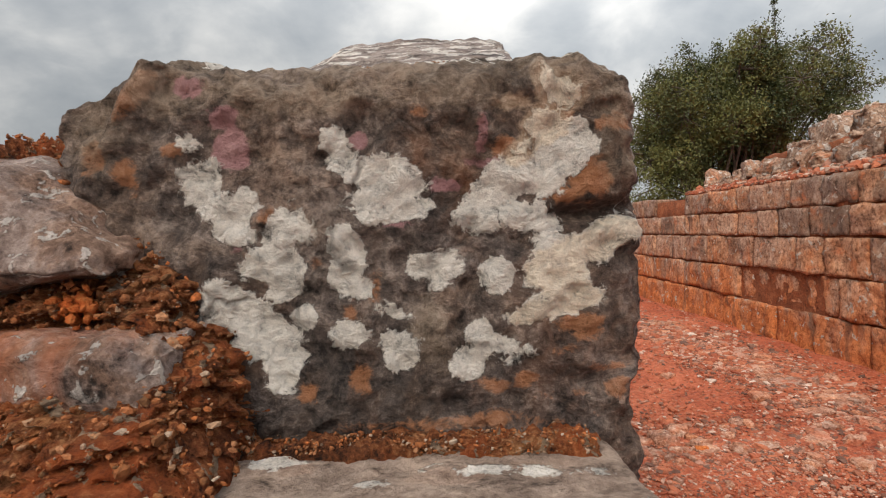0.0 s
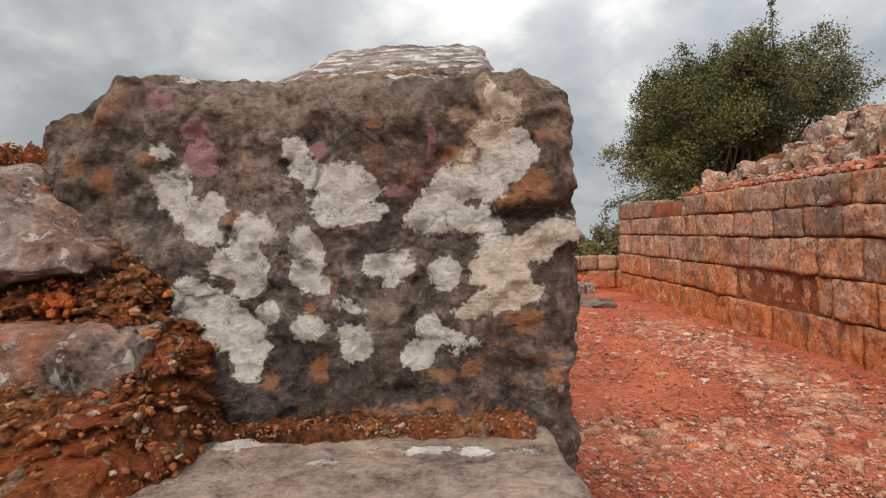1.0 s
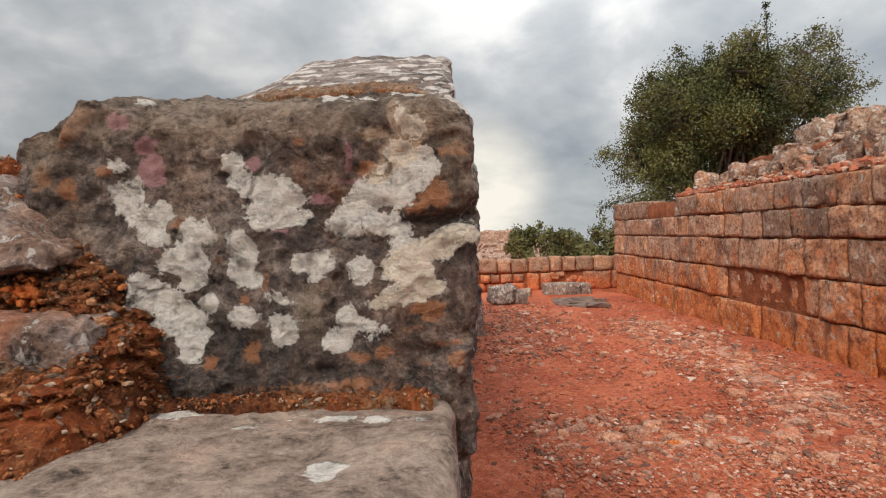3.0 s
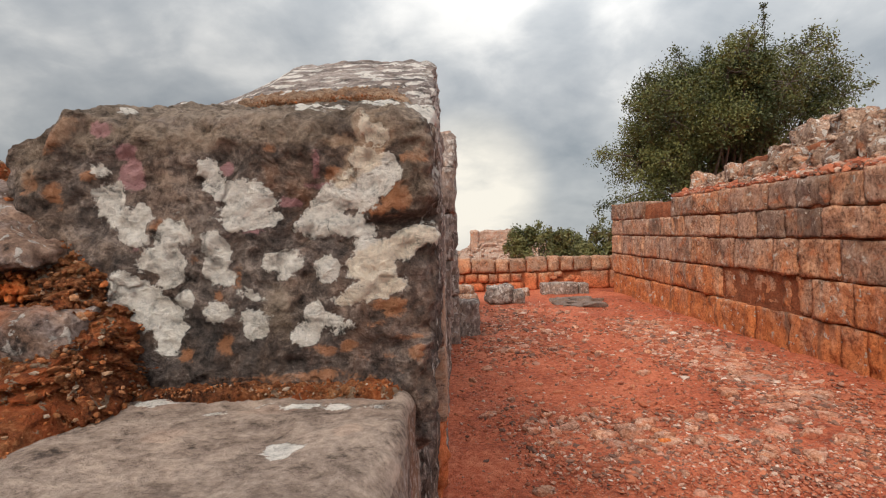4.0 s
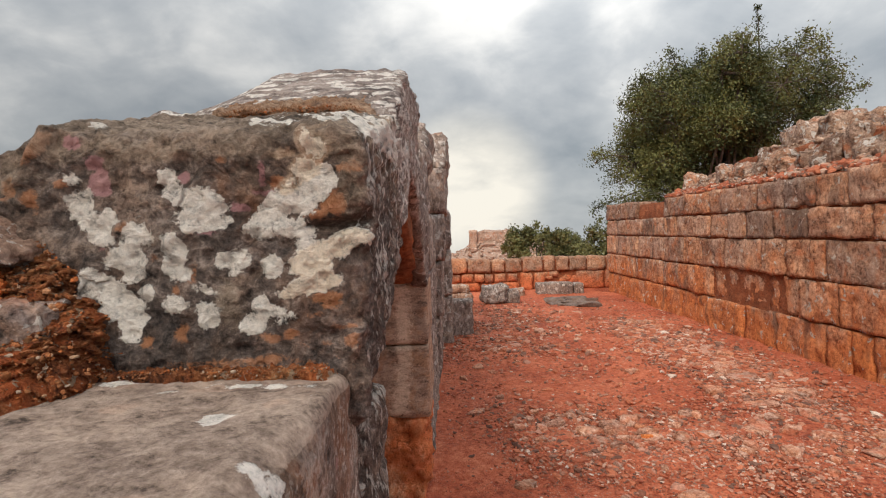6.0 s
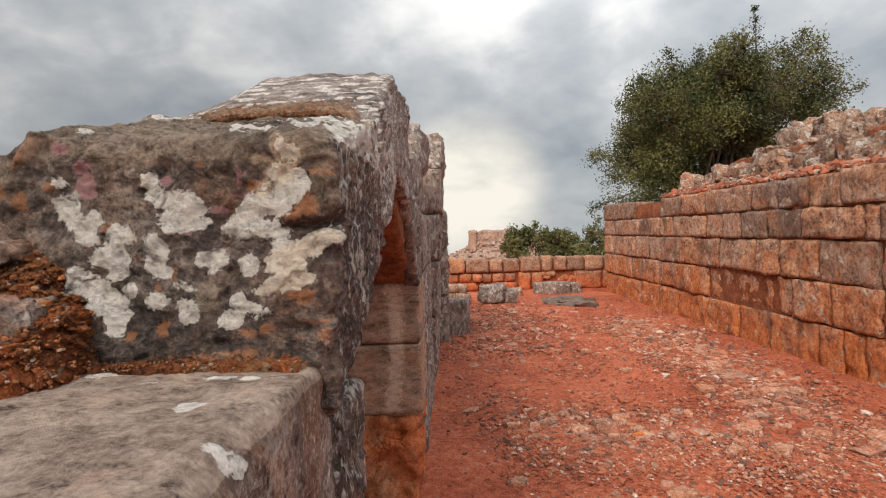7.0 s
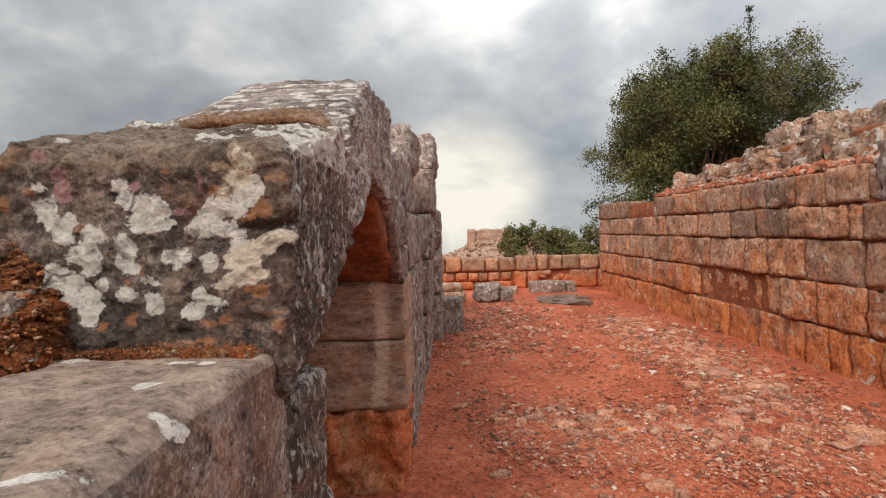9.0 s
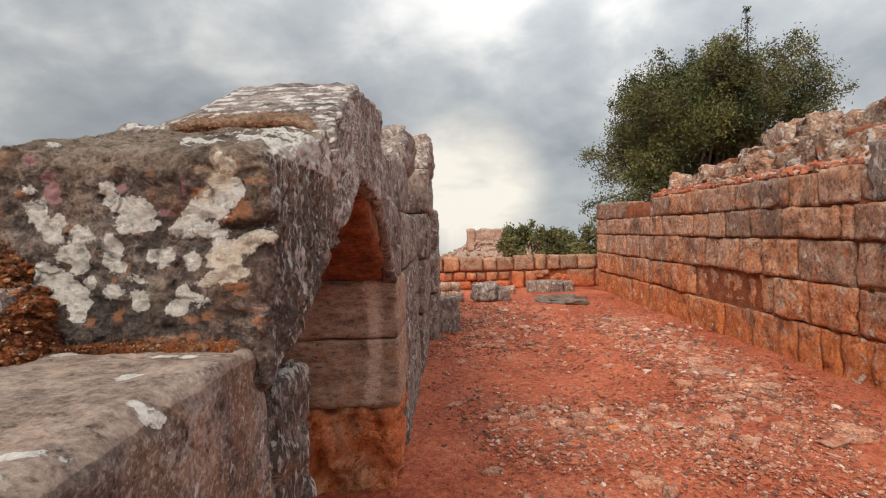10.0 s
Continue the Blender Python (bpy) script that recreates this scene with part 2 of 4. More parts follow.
M_HERO = rock("lichened_limestone", (0.042, 0.033, 0.030), (0.165, 0.126, 0.109), (0.50, 0.395, 0.335), cracks=0.45, cream=((0.42, 0.275, 0.18), (0.80, 0.62, 0.47)), crust=(0.92, 0.845, 0.765), warmth=0.4, vary=0.0, fleck_size=80.0, rust=(0.58, 0.225, 0.085), rust_amount=0.3, marks=True, relief=2.0, streak=(1, 1, 1.15), zoom=0.85, pale_warm=0.6)
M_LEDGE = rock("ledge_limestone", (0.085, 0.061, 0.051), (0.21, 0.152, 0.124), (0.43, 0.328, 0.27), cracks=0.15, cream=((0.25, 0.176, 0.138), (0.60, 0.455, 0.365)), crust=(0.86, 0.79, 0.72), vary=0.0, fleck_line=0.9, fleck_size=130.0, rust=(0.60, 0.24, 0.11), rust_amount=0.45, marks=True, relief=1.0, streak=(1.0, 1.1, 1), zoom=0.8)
M_GREY = rock("grey_limestone", (0.085, 0.067, 0.059), (0.27, 0.212, 0.186), (0.54, 0.45, 0.40), warmth=0.35, crust_amount=0.3, crust=(0.58, 0.51, 0.46), crust_size=14.0, rust=(0.42, 0.17, 0.08), rust_amount=0.2, relief=1.2, zoom=0.7, streak=(1, 1, 0.4), drips=0.3)
M_CAP = rock("white_crusted_limestone", (0.095, 0.073, 0.065), (0.30, 0.238, 0.21), (0.52, 0.435, 0.39), warmth=0.2, crust_amount=0.0, vary=0.0, crust=(0.76, 0.69, 0.63), rust=(0.42, 0.2, 0.12), rust_amount=0.2, relief=1.2, zoom=0.8, streak=(0.8, 1, 1.5), marks=True)
M_REVEAL = rock("brown_limestone", (0.17, 0.108, 0.078), (0.36, 0.24, 0.175), (0.54, 0.385, 0.29), marks=True, vary=0.0, cracks=0.1, cream=((0.48, 0.34, 0.25), (0.76, 0.58, 0.44)), rust=(0.34, 0.13, 0.06), rust_amount=0.2, relief=0.35, zoom=0.6, red=(0.46, 0.15, 0.06), streak=(0.6, 1, 1.6), low_red=0.1)
M_FOOT = rock("red_foot_stone", (0.30, 0.09, 0.038), (0.66, 0.27, 0.13), (0.84, 0.52, 0.33), rust=(0.80, 0.15, 0.04), rust_amount=0.8, relief=1.6, zoom=0.6)
M_ORANGE = rock("orange_stone", (0.45, 0.10, 0.03), (0.75, 0.20, 0.05), (0.85, 0.35, 0.12), relief=0.8, zoom=2.0)
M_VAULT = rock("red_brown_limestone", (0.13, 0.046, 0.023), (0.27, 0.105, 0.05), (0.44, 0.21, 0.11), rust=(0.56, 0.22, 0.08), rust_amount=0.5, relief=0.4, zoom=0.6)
M_WALL = rock("ashlar_limestone", (0.17, 0.095, 0.068), (0.55, 0.325, 0.232), (0.82, 0.59, 0.46), crust_amount=0.06, crust=(0.62, 0.51, 0.43), rust=(0.70, 0.18, 0.06), rust_amount=0.4, low_red=1.2, red=(0.86, 0.185, 0.052), relief=1.8, vary=1.0, zoom=0.6, patch=0.35, cracks=0.4, streak=(1, 1, 0.85), drips=0.5)
M_NORTH = rock("low_wall_limestone", (0.17, 0.09, 0.06), (0.48, 0.285, 0.195), (0.68, 0.47, 0.35), rust=(0.56, 0.19, 0.08), rust_amount=0.35, red=(0.62, 0.15, 0.055), low_red=0.5, relief=1.3, vary=0.9, zoom=0.6)
M_RUBBLE = rock("rubble_limestone", (0.13, 0.078, 0.057), (0.42, 0.275, 0.205), (0.70, 0.55, 0.45), crust_amount=0.3, crust=(0.66, 0.58, 0.52), rust=(0.58, 0.18, 0.065), rust_amount=0.5, relief=1.7, vary=0.6, zoom=0.7)
M_LOOSE = rock("loose_limestone", (0.26, 0.11, 0.07), (0.56, 0.29, 0.20), (0.78, 0.57, 0.46), rust=(0.55, 0.14, 0.06), rust_amount=0.55, relief=1.0, vary=0.6)
M_MORTAR = rock("red_mortar", (0.065, 0.022, 0.009), (0.34, 0.105, 0.034), (0.70, 0.33, 0.145), crust_amount=0.15, crust=(0.54, 0.37, 0.25), crust_size=50.0, rust=(0.74, 0.13, 0.03), rust_amount=0.5, relief=2.4, zoom=1.6, cracks=0.6)
M_BED = rock("brown_mortar", (0.15, 0.085, 0.055), (0.38, 0.225, 0.14), (0.64, 0.44, 0.30), rust=(0.52, 0.19, 0.07), rust_amount=0.3, relief=2.0, zoom=1.6, cracks=0.6)
M_CORE = rock("red_earth_joint", (0.12, 0.036, 0.017), (0.27, 0.085, 0.038), (0.42, 0.16, 0.08), rust_amount=0.2, relief=1.0)
M_HERO_PLAIN = rock("field_stone", (0.075, 0.052, 0.044), (0.29, 0.205, 0.173), (0.62, 0.48, 0.42), crust_amount=0.2, crust=(0.66, 0.58, 0.53), crust_size=60.0, rust=(0.56, 0.15, 0.045), rust_amount=0.55, relief=1.3, vary=0.0, zoom=0.8, patch=2.0)
M_SLAT = rock("dark_slab", (0.09, 0.065, 0.055), (0.20, 0.15, 0.13), (0.32, 0.25, 0.22), relief=0.4)
M_SOIL = soil("red_earth", (0.20, 0.038, 0.018), (0.50, 0.115, 0.05), (0.66, 0.22, 0.115), (0.62, 0.34, 0.24))
M_GRAVEL = speckled("gravel", [(0.0, (0.36, 0.085, 0.042)), (0.5, (0.56, 0.18, 0.09)), (0.6, (0.14, 0.065, 0.047)), (0.72, (0.26, 0.13, 0.09)), (0.84, (0.56, 0.26, 0.175)), (0.95, (0.62, 0.38, 0.28)), (1.0, (0.78, 0.62, 0.52))])
M_PEBBLE = speckled("mortar_pebbles", [(0.0, (0.24, 0.075, 0.025)), (0.3, (0.46, 0.16, 0.055)), (0.5, (0.16, 0.075, 0.03)), (0.7, (0.62, 0.18, 0.05)), (0.88, (0.52, 0.27, 0.14)), (1.0, (0.60, 0.46, 0.35))], 300.0)
M_LEAF = leafy("oak_leaves", (0.024, 0.036, 0.011), (0.165, 0.165, 0.05))
M_BUSH = leafy("far_leaves", (0.05, 0.058, 0.02), (0.20, 0.19, 0.07))
M_BARK = bark("bark")


# ---- mesh helpers ----
def thing(name, label, category, group="", at=(0, 0, 0), kind=""):
    ob = new(name)
    ob.location = at
    return tagged(ob, label, category, group, kind)


def link_mesh(name, verts, faces, material, parent=None, label="", at=(0, 0, 0), flat=False, attrs=None):
    """One mesh object from world places; its origin is put at `at`."""
    me = bpy.data.meshes.new(name)
    at = np.array(at, dtype=float)
    me.from_pydata((np.asarray(verts) - at).tolist(), [], faces)
    me.materials.append(material)
    if not flat:
        me.shade_smooth()
    for key, values in (attrs or {}).items():
        me.attributes.new(key, "FLOAT", "POINT").data.foreach_set("value", np.asarray(values, dtype=np.float32))
    me.update()
    ob = new(name, me)
    base = np.array(parent.location) if parent else np.zeros(3)
    if parent and parent.parent:
        base = base + np.array(parent.parent.location)
    ob.location = at - base
    if parent:
        ob.parent = parent
    if label:
        tagged(ob, label)
    return ob


def lattice(n):
    """Surface of a box as a grid of n cells a side: places in -1..1 and quads."""
    index, pts, faces = {}, [], []

    def vid(i, j, k):
        key = (i, j, k)
        if key not in index:
            index[key] = len(pts)
            pts.append((2 * i / n[0] - 1, 2 * j / n[1] - 1, 2 * k / n[2] - 1))
        return index[key]
    for a in range(n[0]):
        for b in range(n[1]):
            faces.append((vid(a, b, 0), vid(a, b + 1, 0), vid(a + 1, b + 1, 0), vid(a + 1, b, 0)))
            faces.append((vid(a, b, n[2]), vid(a + 1, b, n[2]), vid(a + 1, b + 1, n[2]), vid(a, b + 1, n[2])))
    for a in range(n[0]):
        for c in range(n[2]):
            faces.append((vid(a, 0, c), vid(a + 1, 0, c), vid(a + 1, 0, c + 1), vid(a, 0, c + 1)))
            faces.append((vid(a, n[1], c), vid(a, n[1], c + 1), vid(a + 1, n[1], c + 1), vid(a + 1, n[1], c)))
    for b in range(n[1]):
        for c in range(n[2]):
            faces.append((vid(0, b, c), vid(0, b, c + 1), vid(0, b + 1, c + 1), vid(0, b + 1, c)))
            faces.append((vid(n[0], b, c), vid(n[0], b + 1, c), vid(n[0], b + 1, c + 1), vid(n[0], b, c + 1)))
    return np.array(pts), faces


def wob(points, freq, seed, octaves=3):
    off = Vector((seed * 7.31 % 97, seed * 3.77 % 89, seed * 5.13 % 83))
    return np.array([noise.fractal(Vector(p) * freq + off, 1.0, 2.0, octaves) for p in points])


def worn_block(lo, hi, cells, r, amp, seed, freq=9.0, fine=0.3, warp=None, chips=0.0, chip_freq=26.0):
    """A worn block: rounded edges of uneven radius and an uneven skin. Gives places, quads and the smooth places before the skin."""
    lo, hi = np.array(lo, float), np.array(hi, float)
    h, mid = (hi - lo) / 2, (hi + lo) / 2
    u, faces = lattice(cells)
    p = u * h
    rr = np.minimum(r * np.clip(1 + 1.3 * wob(p + mid, 5.0 / max(h.max() * 2, 0.1), seed + 3, 2), 0.35, 2.0), 0.95 * h.min())[:, None]
    core = np.clip(p, -(h - rr), h - rr)
    d = p - core
    length = np.linalg.norm(d, axis=1, keepdims=True)
    n = np.where(length > 1e-9, d / np.maximum(length, 1e-9), 0)
    p = core + n * rr
    w = p + mid
    if warp is not None:
        w = warp(w, u)
    rise = amp * wob(w, freq, seed, 4) + amp * fine * wob(w, freq * 5, seed + 11, 3)
    if chips:
        # knapped hollows with sharp creases between them
        rise = rise + chips * (0.35 - np.abs(wob(w * np.array([1, 1, 1.15]), chip_freq, seed + 21, 2)) * 1.6) + 0.4 * chips * (0.3 - np.abs(wob(w, chip_freq * 2.7, seed + 23, 2)))
    return w + n * rise[:, None], faces, w, n


def stone(name, lo, hi, material, parent=None, label="", step=0.08, r=0.03, amp=0.015, seed=0, freq=6.0, fine=0.3, warp=None, attrs=None, chips=0.0, chip_freq=26.0):
    size = np.array(hi) - np.array(lo)
    step = np.ones(3) * step
    cells = [max(2, int(round(s / e))) for s, e in zip(size, step)]
    v, f, w, n = worn_block(lo, hi, cells, r, amp, seed, freq, fine, warp, chips, chip_freq)
    at = ((lo[0] + hi[0]) / 2, (lo[1] + hi[1]) / 2, lo[2])
    return link_mesh(name, v, f, material, parent, label, at, attrs=attrs(w) if attrs else None)


def chunk(name, lo, hi, material, parent=None, label="", seed=0, corners=26, tilt=0.25, skin=0.0):
    """A broken stone: the hull of points strewn over a rough box, with flat breaks."""
    r = np.random.default_rng(seed)
    lo, hi = np.array(lo, float), np.array(hi, float)
    p = r.normal(0, 1, (corners, 3))
    p = np.sign(p) * np.abs(p / np.abs(p).max(axis=1, keepdims=True)) ** 0.55
    p *= r.uniform(0.82, 1.0, (corners, 1))
    turn = np.array(Euler(r.uniform(-tilt, tilt, 3)).to_matrix())
    p = (p * (hi - lo) / 2) @ turn.T
    bm = bmesh.new()
    for q in p:
        bm.verts.new(q)
    done = bmesh.ops.convex_hull(bm, input=bm.verts)
    bmesh.ops.delete(bm, geom=list({g for g in done["geom_interior"] + done["geom_unused"] if isinstance(g, bmesh.types.BMVert)}), context="VERTS")
    bmesh.ops.dissolve_limit(bm, angle_limit=0.18, verts=bm.verts, edges=bm.edges)
    bmesh.ops.bevel(bm, geom=bm.edges, offset=0.06 * float((hi - lo).min()), segments=2, affect="EDGES", clamp_overlap=True)
    if skin:
        edge = 0.22 * float((hi - lo).min())
        for _ in range(3):
            long = [e for e in bm.edges if e.calc_length() > edge]
            if long:
                bmesh.ops.subdivide_edges(bm, edges=long, cuts=1, use_grid_fill=True)
                bmesh.ops.triangulate(bm, faces=bm.faces)
        bm.normal_update()
        size = float((hi - lo).min())
        grow = [v.normal * (skin * size * (noise.fractal(v.co * (2.2 / size) + Vector((seed % 97, 0, 0)), 1.0, 2.0, 3) - 0.5 * abs(noise.noise(v.co * (4.5 / size))))) for v in bm.verts]
        for v, g in zip(bm.verts, grow):
            v.co += g
    bm.verts.index_update()
    verts = [np.array(v.co) + (lo + hi) / 2 for v in bm.verts]
    faces = [[v.index for v in f.verts] for f in bm.faces]
    bm.free()
    return link_mesh(name, verts, faces, material, parent, label, at=((lo[0] + hi[0]) / 2, (lo[1] + hi[1]) / 2, lo[2]))


def spots(a, b, rows, soft=1.0):
    """How far inside any of the oval spots (centre, centre, half-axes, turn in degrees) each place lies: 1 in the middle, 0 on the rim."""
    best = np.full(len(a), -3.0)
    for ca, cb, *axes in rows:
        ra, rb, turn = axes if len(axes) == 3 else (axes[0], axes[0], 0)
        c, q = math.cos(radians(turn)), math.sin(radians(turn))
        da, db = (a - ca) * c + (b - cb) * q, (b - cb) * c - (a - ca) * q
        best = np.maximum(best, (1 - np.hypot(da / ra, db / rb)) * min(1.0, min(ra, rb) / 0.016) * soft)
    return best



ICO = np.array([(0, 0, 1), *[(0.894 * math.cos(k * 1.2566), 0.894 * math.sin(k * 1.2566), 0.447) for k in range(5)],
                *[(0.894 * math.cos(k * 1.2566 + 0.6283), 0.894 * math.sin(k * 1.2566 + 0.6283), -0.447) for k in range(5)], (0, 0, -1)])
ICO_FACES = [(0, 1 + k, 1 + (k + 1) % 5) for k in range(5)] + [(1 + k, 6 + k, 1 + (k + 1) % 5) for k in range(5)] \
    + [(1 + (k + 1) % 5, 6 + k, 6 + (k + 1) % 5) for k in range(5)] + [(11, 6 + (k + 1) % 5, 6 + k) for k in range(5)]


def pebbles(name, places, sizes, squash, material, parent=None, label="", rng=None):
    """Many small broken stones in one mesh."""
    m = len(places)
    ang = rng.uniform(0, 6.28, m)
    body = ICO[None] * rng.uniform(0.65, 1.25, (m, 12, 1))
    stretch = np.stack([rng.uniform(0.8, 1.5, m), rng.uniform(0.6, 1.0, m), squash * rng.uniform(0.7, 1.3, m)], 1)
    body = body * (stretch * np.asarray(sizes)[:, None])[:, None, :]
    x = body[..., 0] * np.cos(ang)[:, None] - body[..., 1] * np.sin(ang)[:, None]
    y = body[..., 0] * np.sin(ang)[:, None] + body[..., 1] * np.cos(ang)[:, None]
    tip = rng.uniform(-0.35, 0.35, m)[:, None]
    z = body[..., 2] + tip * x
    v = np.stack([x, y, z], -1) + np.asarray(places)[:, None, :]
    f = (np.array(ICO_FACES)[None] + 12 * np.arange(m)[:, None, None]).reshape(-1, 3)
    ob = link_mesh(name, v.reshape(-1, 3), f.tolist(), material, parent, label, flat=True)
    return tagged(ob, kind="stuff")


def tilt_block(fl, fr, bl, br):
    """Moves a block's eight corners in the plane of the wall: (y, z) at front-low, front-high, back-low and back-high."""
    def warp(w, u):
        lo, hi = w.min(0), w.max(0)
        b = (w[:, 1] - lo[1]) / (hi[1] - lo[1])
        c = (w[:, 2] - lo[2]) / (hi[2] - lo[2])
        corner = [np.array(q, float) for q in (fl, fr, bl, br)]
        yz = ((1 - b) * (1 - c))[:, None] * corner[0] + ((1 - b) * c)[:, None] * corner[1] + (b * (1 - c))[:, None] * corner[2] + (b * c)[:, None] * corner[3]
        return np.column_stack([w[:, 0], yz])
    return warp


# ---- ground ----
def land(x, y):
    """Height of the ground: the trodden court, then the hilltop's slopes falling away."""
    z = -0.03 - 0.006 * np.clip(y - 2, 0, 12) + 0.02 * np.sin(1.3 * x + 0.5) * np.sin(0.9 * y)
    out = np.maximum(np.hypot(np.maximum(np.abs(x - 2) - 9, 0), np.maximum(np.abs(y - 6) - 11, 0)), 0)
    return z - 0.16 * out - 0.00002 * out ** 2


def ground_sheet():
    xs = np.concatenate([-np.geomspace(3500, 1.2, 34), np.arange(-1, 6.01, 0.07), np.geomspace(6.4, 3500, 34)])
    ys = np.concatenate([-np.geomspace(3500, 2.2, 30), np.arange(-2, 15.01, 0.07), np.geomspace(15.5, 3500, 34)])
    X, Y = np.meshgrid(xs, ys, indexing="ij")
    Z = land(X, Y)
    inner = (X > -1.2) & (X < 6.2) & (Y > -2.2) & (Y < 15.2)
    flat = np.stack([X[inner], Y[inner], np.zeros(inner.sum())], 1)
    Z[inner] += 0.02 * wob(flat, 2.2, 5, 3) + 0.010 * wob(flat, 9.0, 9, 3)
    a, b = len(xs), len(ys)
    i = np.arange(a * b).reshape(a, b)
    faces = np.stack([i[:-1, :-1], i[1:, :-1], i[1:, 1:], i[:-1, 1:]], -1).reshape(-1, 4)
    ob = link_mesh("ground", np.stack([X, Y, Z], -1).reshape(-1, 3), faces.tolist(), M_SOIL)
    return tagged(ob, "bare red earth trodden hard between ruined walls", "ground", kind="structure")


ground = ground_sheet()

# ---- east wall: squared courses along the court ----
FACE_E, FACE_W = 4.38, 0.17
COURSES = [
    (-0.16, 0.40, [12.65, 11.19, 10.21, 9.27, 8.65, 8.07, 6.79, 6.09, 5.27, 4.93, 4.66, 4.27, 3.6, 2.9, 2.1]),
    (0.40, 0.865, [12.65, 12.3, 11.47, 10.81, 9.99, 9.37, 8.39, 7.64, 7.26, 6.9, 6.31, 6.05, 5.69, 5.09, 4.48, 3.85, 3.1, 2.2]),
    (0.865, 1.32, [12.65, 12.06, 11.24, 10.61, 9.88, 9.32, 8.58, 7.93, 7.29, 6.39, 5.94, 5.28, 4.5, 3.8, 3.0, 2.2]),
    (1.32, 1.68, [12.65, 11.92, 11.34, 10.38, 9.8, 9.22, 8.82, 8.23, 7.68, 7.15, 6.73, 6.17, 5.55, 4.67, 4.48, 3.7, 2.9, 2.1]),
    (1.68, 2.05, [12.65, 11.25, 10.6]),
    (1.68, 2.05, [9.33, 8.49, 7.68, 7.3, 6.51, 5.97, 5.42, 4.97, 4.44]),
]
wall_east = stone("wall_east", (FACE_E + 0.05, 1.6, -0.25), (FACE_E + 1.9, 12.6, 1.98), M_CORE, step=(0.5, 0.25, 0.25), r=0.05, amp=0.03, seed=3)
tagged(wall_east, "ruined ancient wall of squared reddish-grey limestone blocks", "wall", kind="structure")
rng = np.random.default_rng(4)
for row, (z0, z1, cuts) in enumerate(COURSES):
    for far_y, near_y in zip(cuts, cuts[1:]):
        proud = rng.uniform(-0.02, 0.02)
        g = rng.uniform(0.003, 0.011)
        round_off = rng.choice([0.010, 0.014, 0.02, 0.04])
        if row == 1 and near_y > 5.6 and far_y < 7.7:
            # eroded, sunken pieces with red earth between them
            proud, g, round_off = proud + 0.05, g + 0.018, 0.07
        stone("stone", (FACE_E + proud, near_y + g, z0 + 0.006 + rng.uniform(-0.004, 0.008)), (FACE_E + 0.42, far_y - g, z1 - 0.004 + (rng.uniform(-0.02, 0.02) if row > 3 else 0.0)),
              M_WALL, wall_east, step=(0.2, 0.045, 0.045), r=round_off, amp=0.026, seed=40 + len(bpy.data.objects), freq=5.0, chips=0.010, chip_freq=6.0)
# tall slab and chinked pieces at the broken end of the top course
stone("stone", (FACE_E - 0.01, 3.55, 1.69), (FACE_E + 0.42, 4.33, 2.24), M_GREY, wall_east, step=0.06, r=0.05, amp=0.03, seed=71)
stone("stone", (FACE_E + 0.02, 4.30, 1.70), (FACE_E + 0.4, 4.45, 1.98), M_RUBBLE, wall_east, step=0.05, r=0.05, amp=0.03, seed=72)
for k, (y, z, sy, sz) in enumerate([(9.95, 1.70, 0.5, 0.26), (9.5, 1.70, 0.35, 0.2), (10.35, 1.70, 0.4, 0.2)]):
    stone("stone", (FACE_E + 0.12, y - sy / 2, z - 0.03), (FACE_E + 0.6, y + sy / 2, z + sz), M_RUBBLE, wall_east, step=0.06, r=0.08, amp=0.05, seed=80 + k)

# rubble core rising behind the face in two steps
def bank(w, u):
    x, y, z = w.T
    return np.column_stack([x, y, z - 0.25 * (1 - u[:, 0]) / 2 * (u[:, 2] + 1) / 2])


stone("core", (FACE_E + 0.1, 1.6, 1.8), (FACE_E + 0.62, 9.35, 2.28), M_CORE, wall_east, "red earth fill", step=(0.06, 0.1, 0.1), r=0.03, amp=0.05, seed=101, freq=6.0, warp=bank)
y = 9.45
k = 0
while y > 2.2:
    k += 1
    s = rng.uniform(0.09, 0.27)
    back = FACE_E + rng.uniform(0.30, 0.48)
    low = 2.08 + rng.uniform(-0.04, 0.06)
    top = 2.44 + 0.03 * max(0, 9.3 - y) + rng.uniform(-0.16, 0.08)
    chunk("rubble_stone", (back, y - 2 * s, low), (back + 0.45, y, top), M_RUBBLE, wall_east, seed=120 + k, skin=0.16, tilt=0.4)
    for _ in range(6):
        q = 0.028 + rng.gamma(1.5, 0.02)
        yy, zz = y - rng.uniform(0, 2 * s), rng.uniform(2.06, 2.22)
        xx = FACE_E + 0.12 + (zz - 2.03) * rng.uniform(0.9, 1.5)
        chunk("rubble_stone", (xx, yy - 1.3 * q, zz - 0.7 * q), (xx + 2 * q, yy + 1.3 * q, zz + 0.7 * q), M_RUBBLE, wall_east, seed=int(rng.integers(1, 99999)), corners=14, tilt=0.5, skin=0.12)
    y -= 2 * s * rng.uniform(0.92, 1.08)
y = 7.75
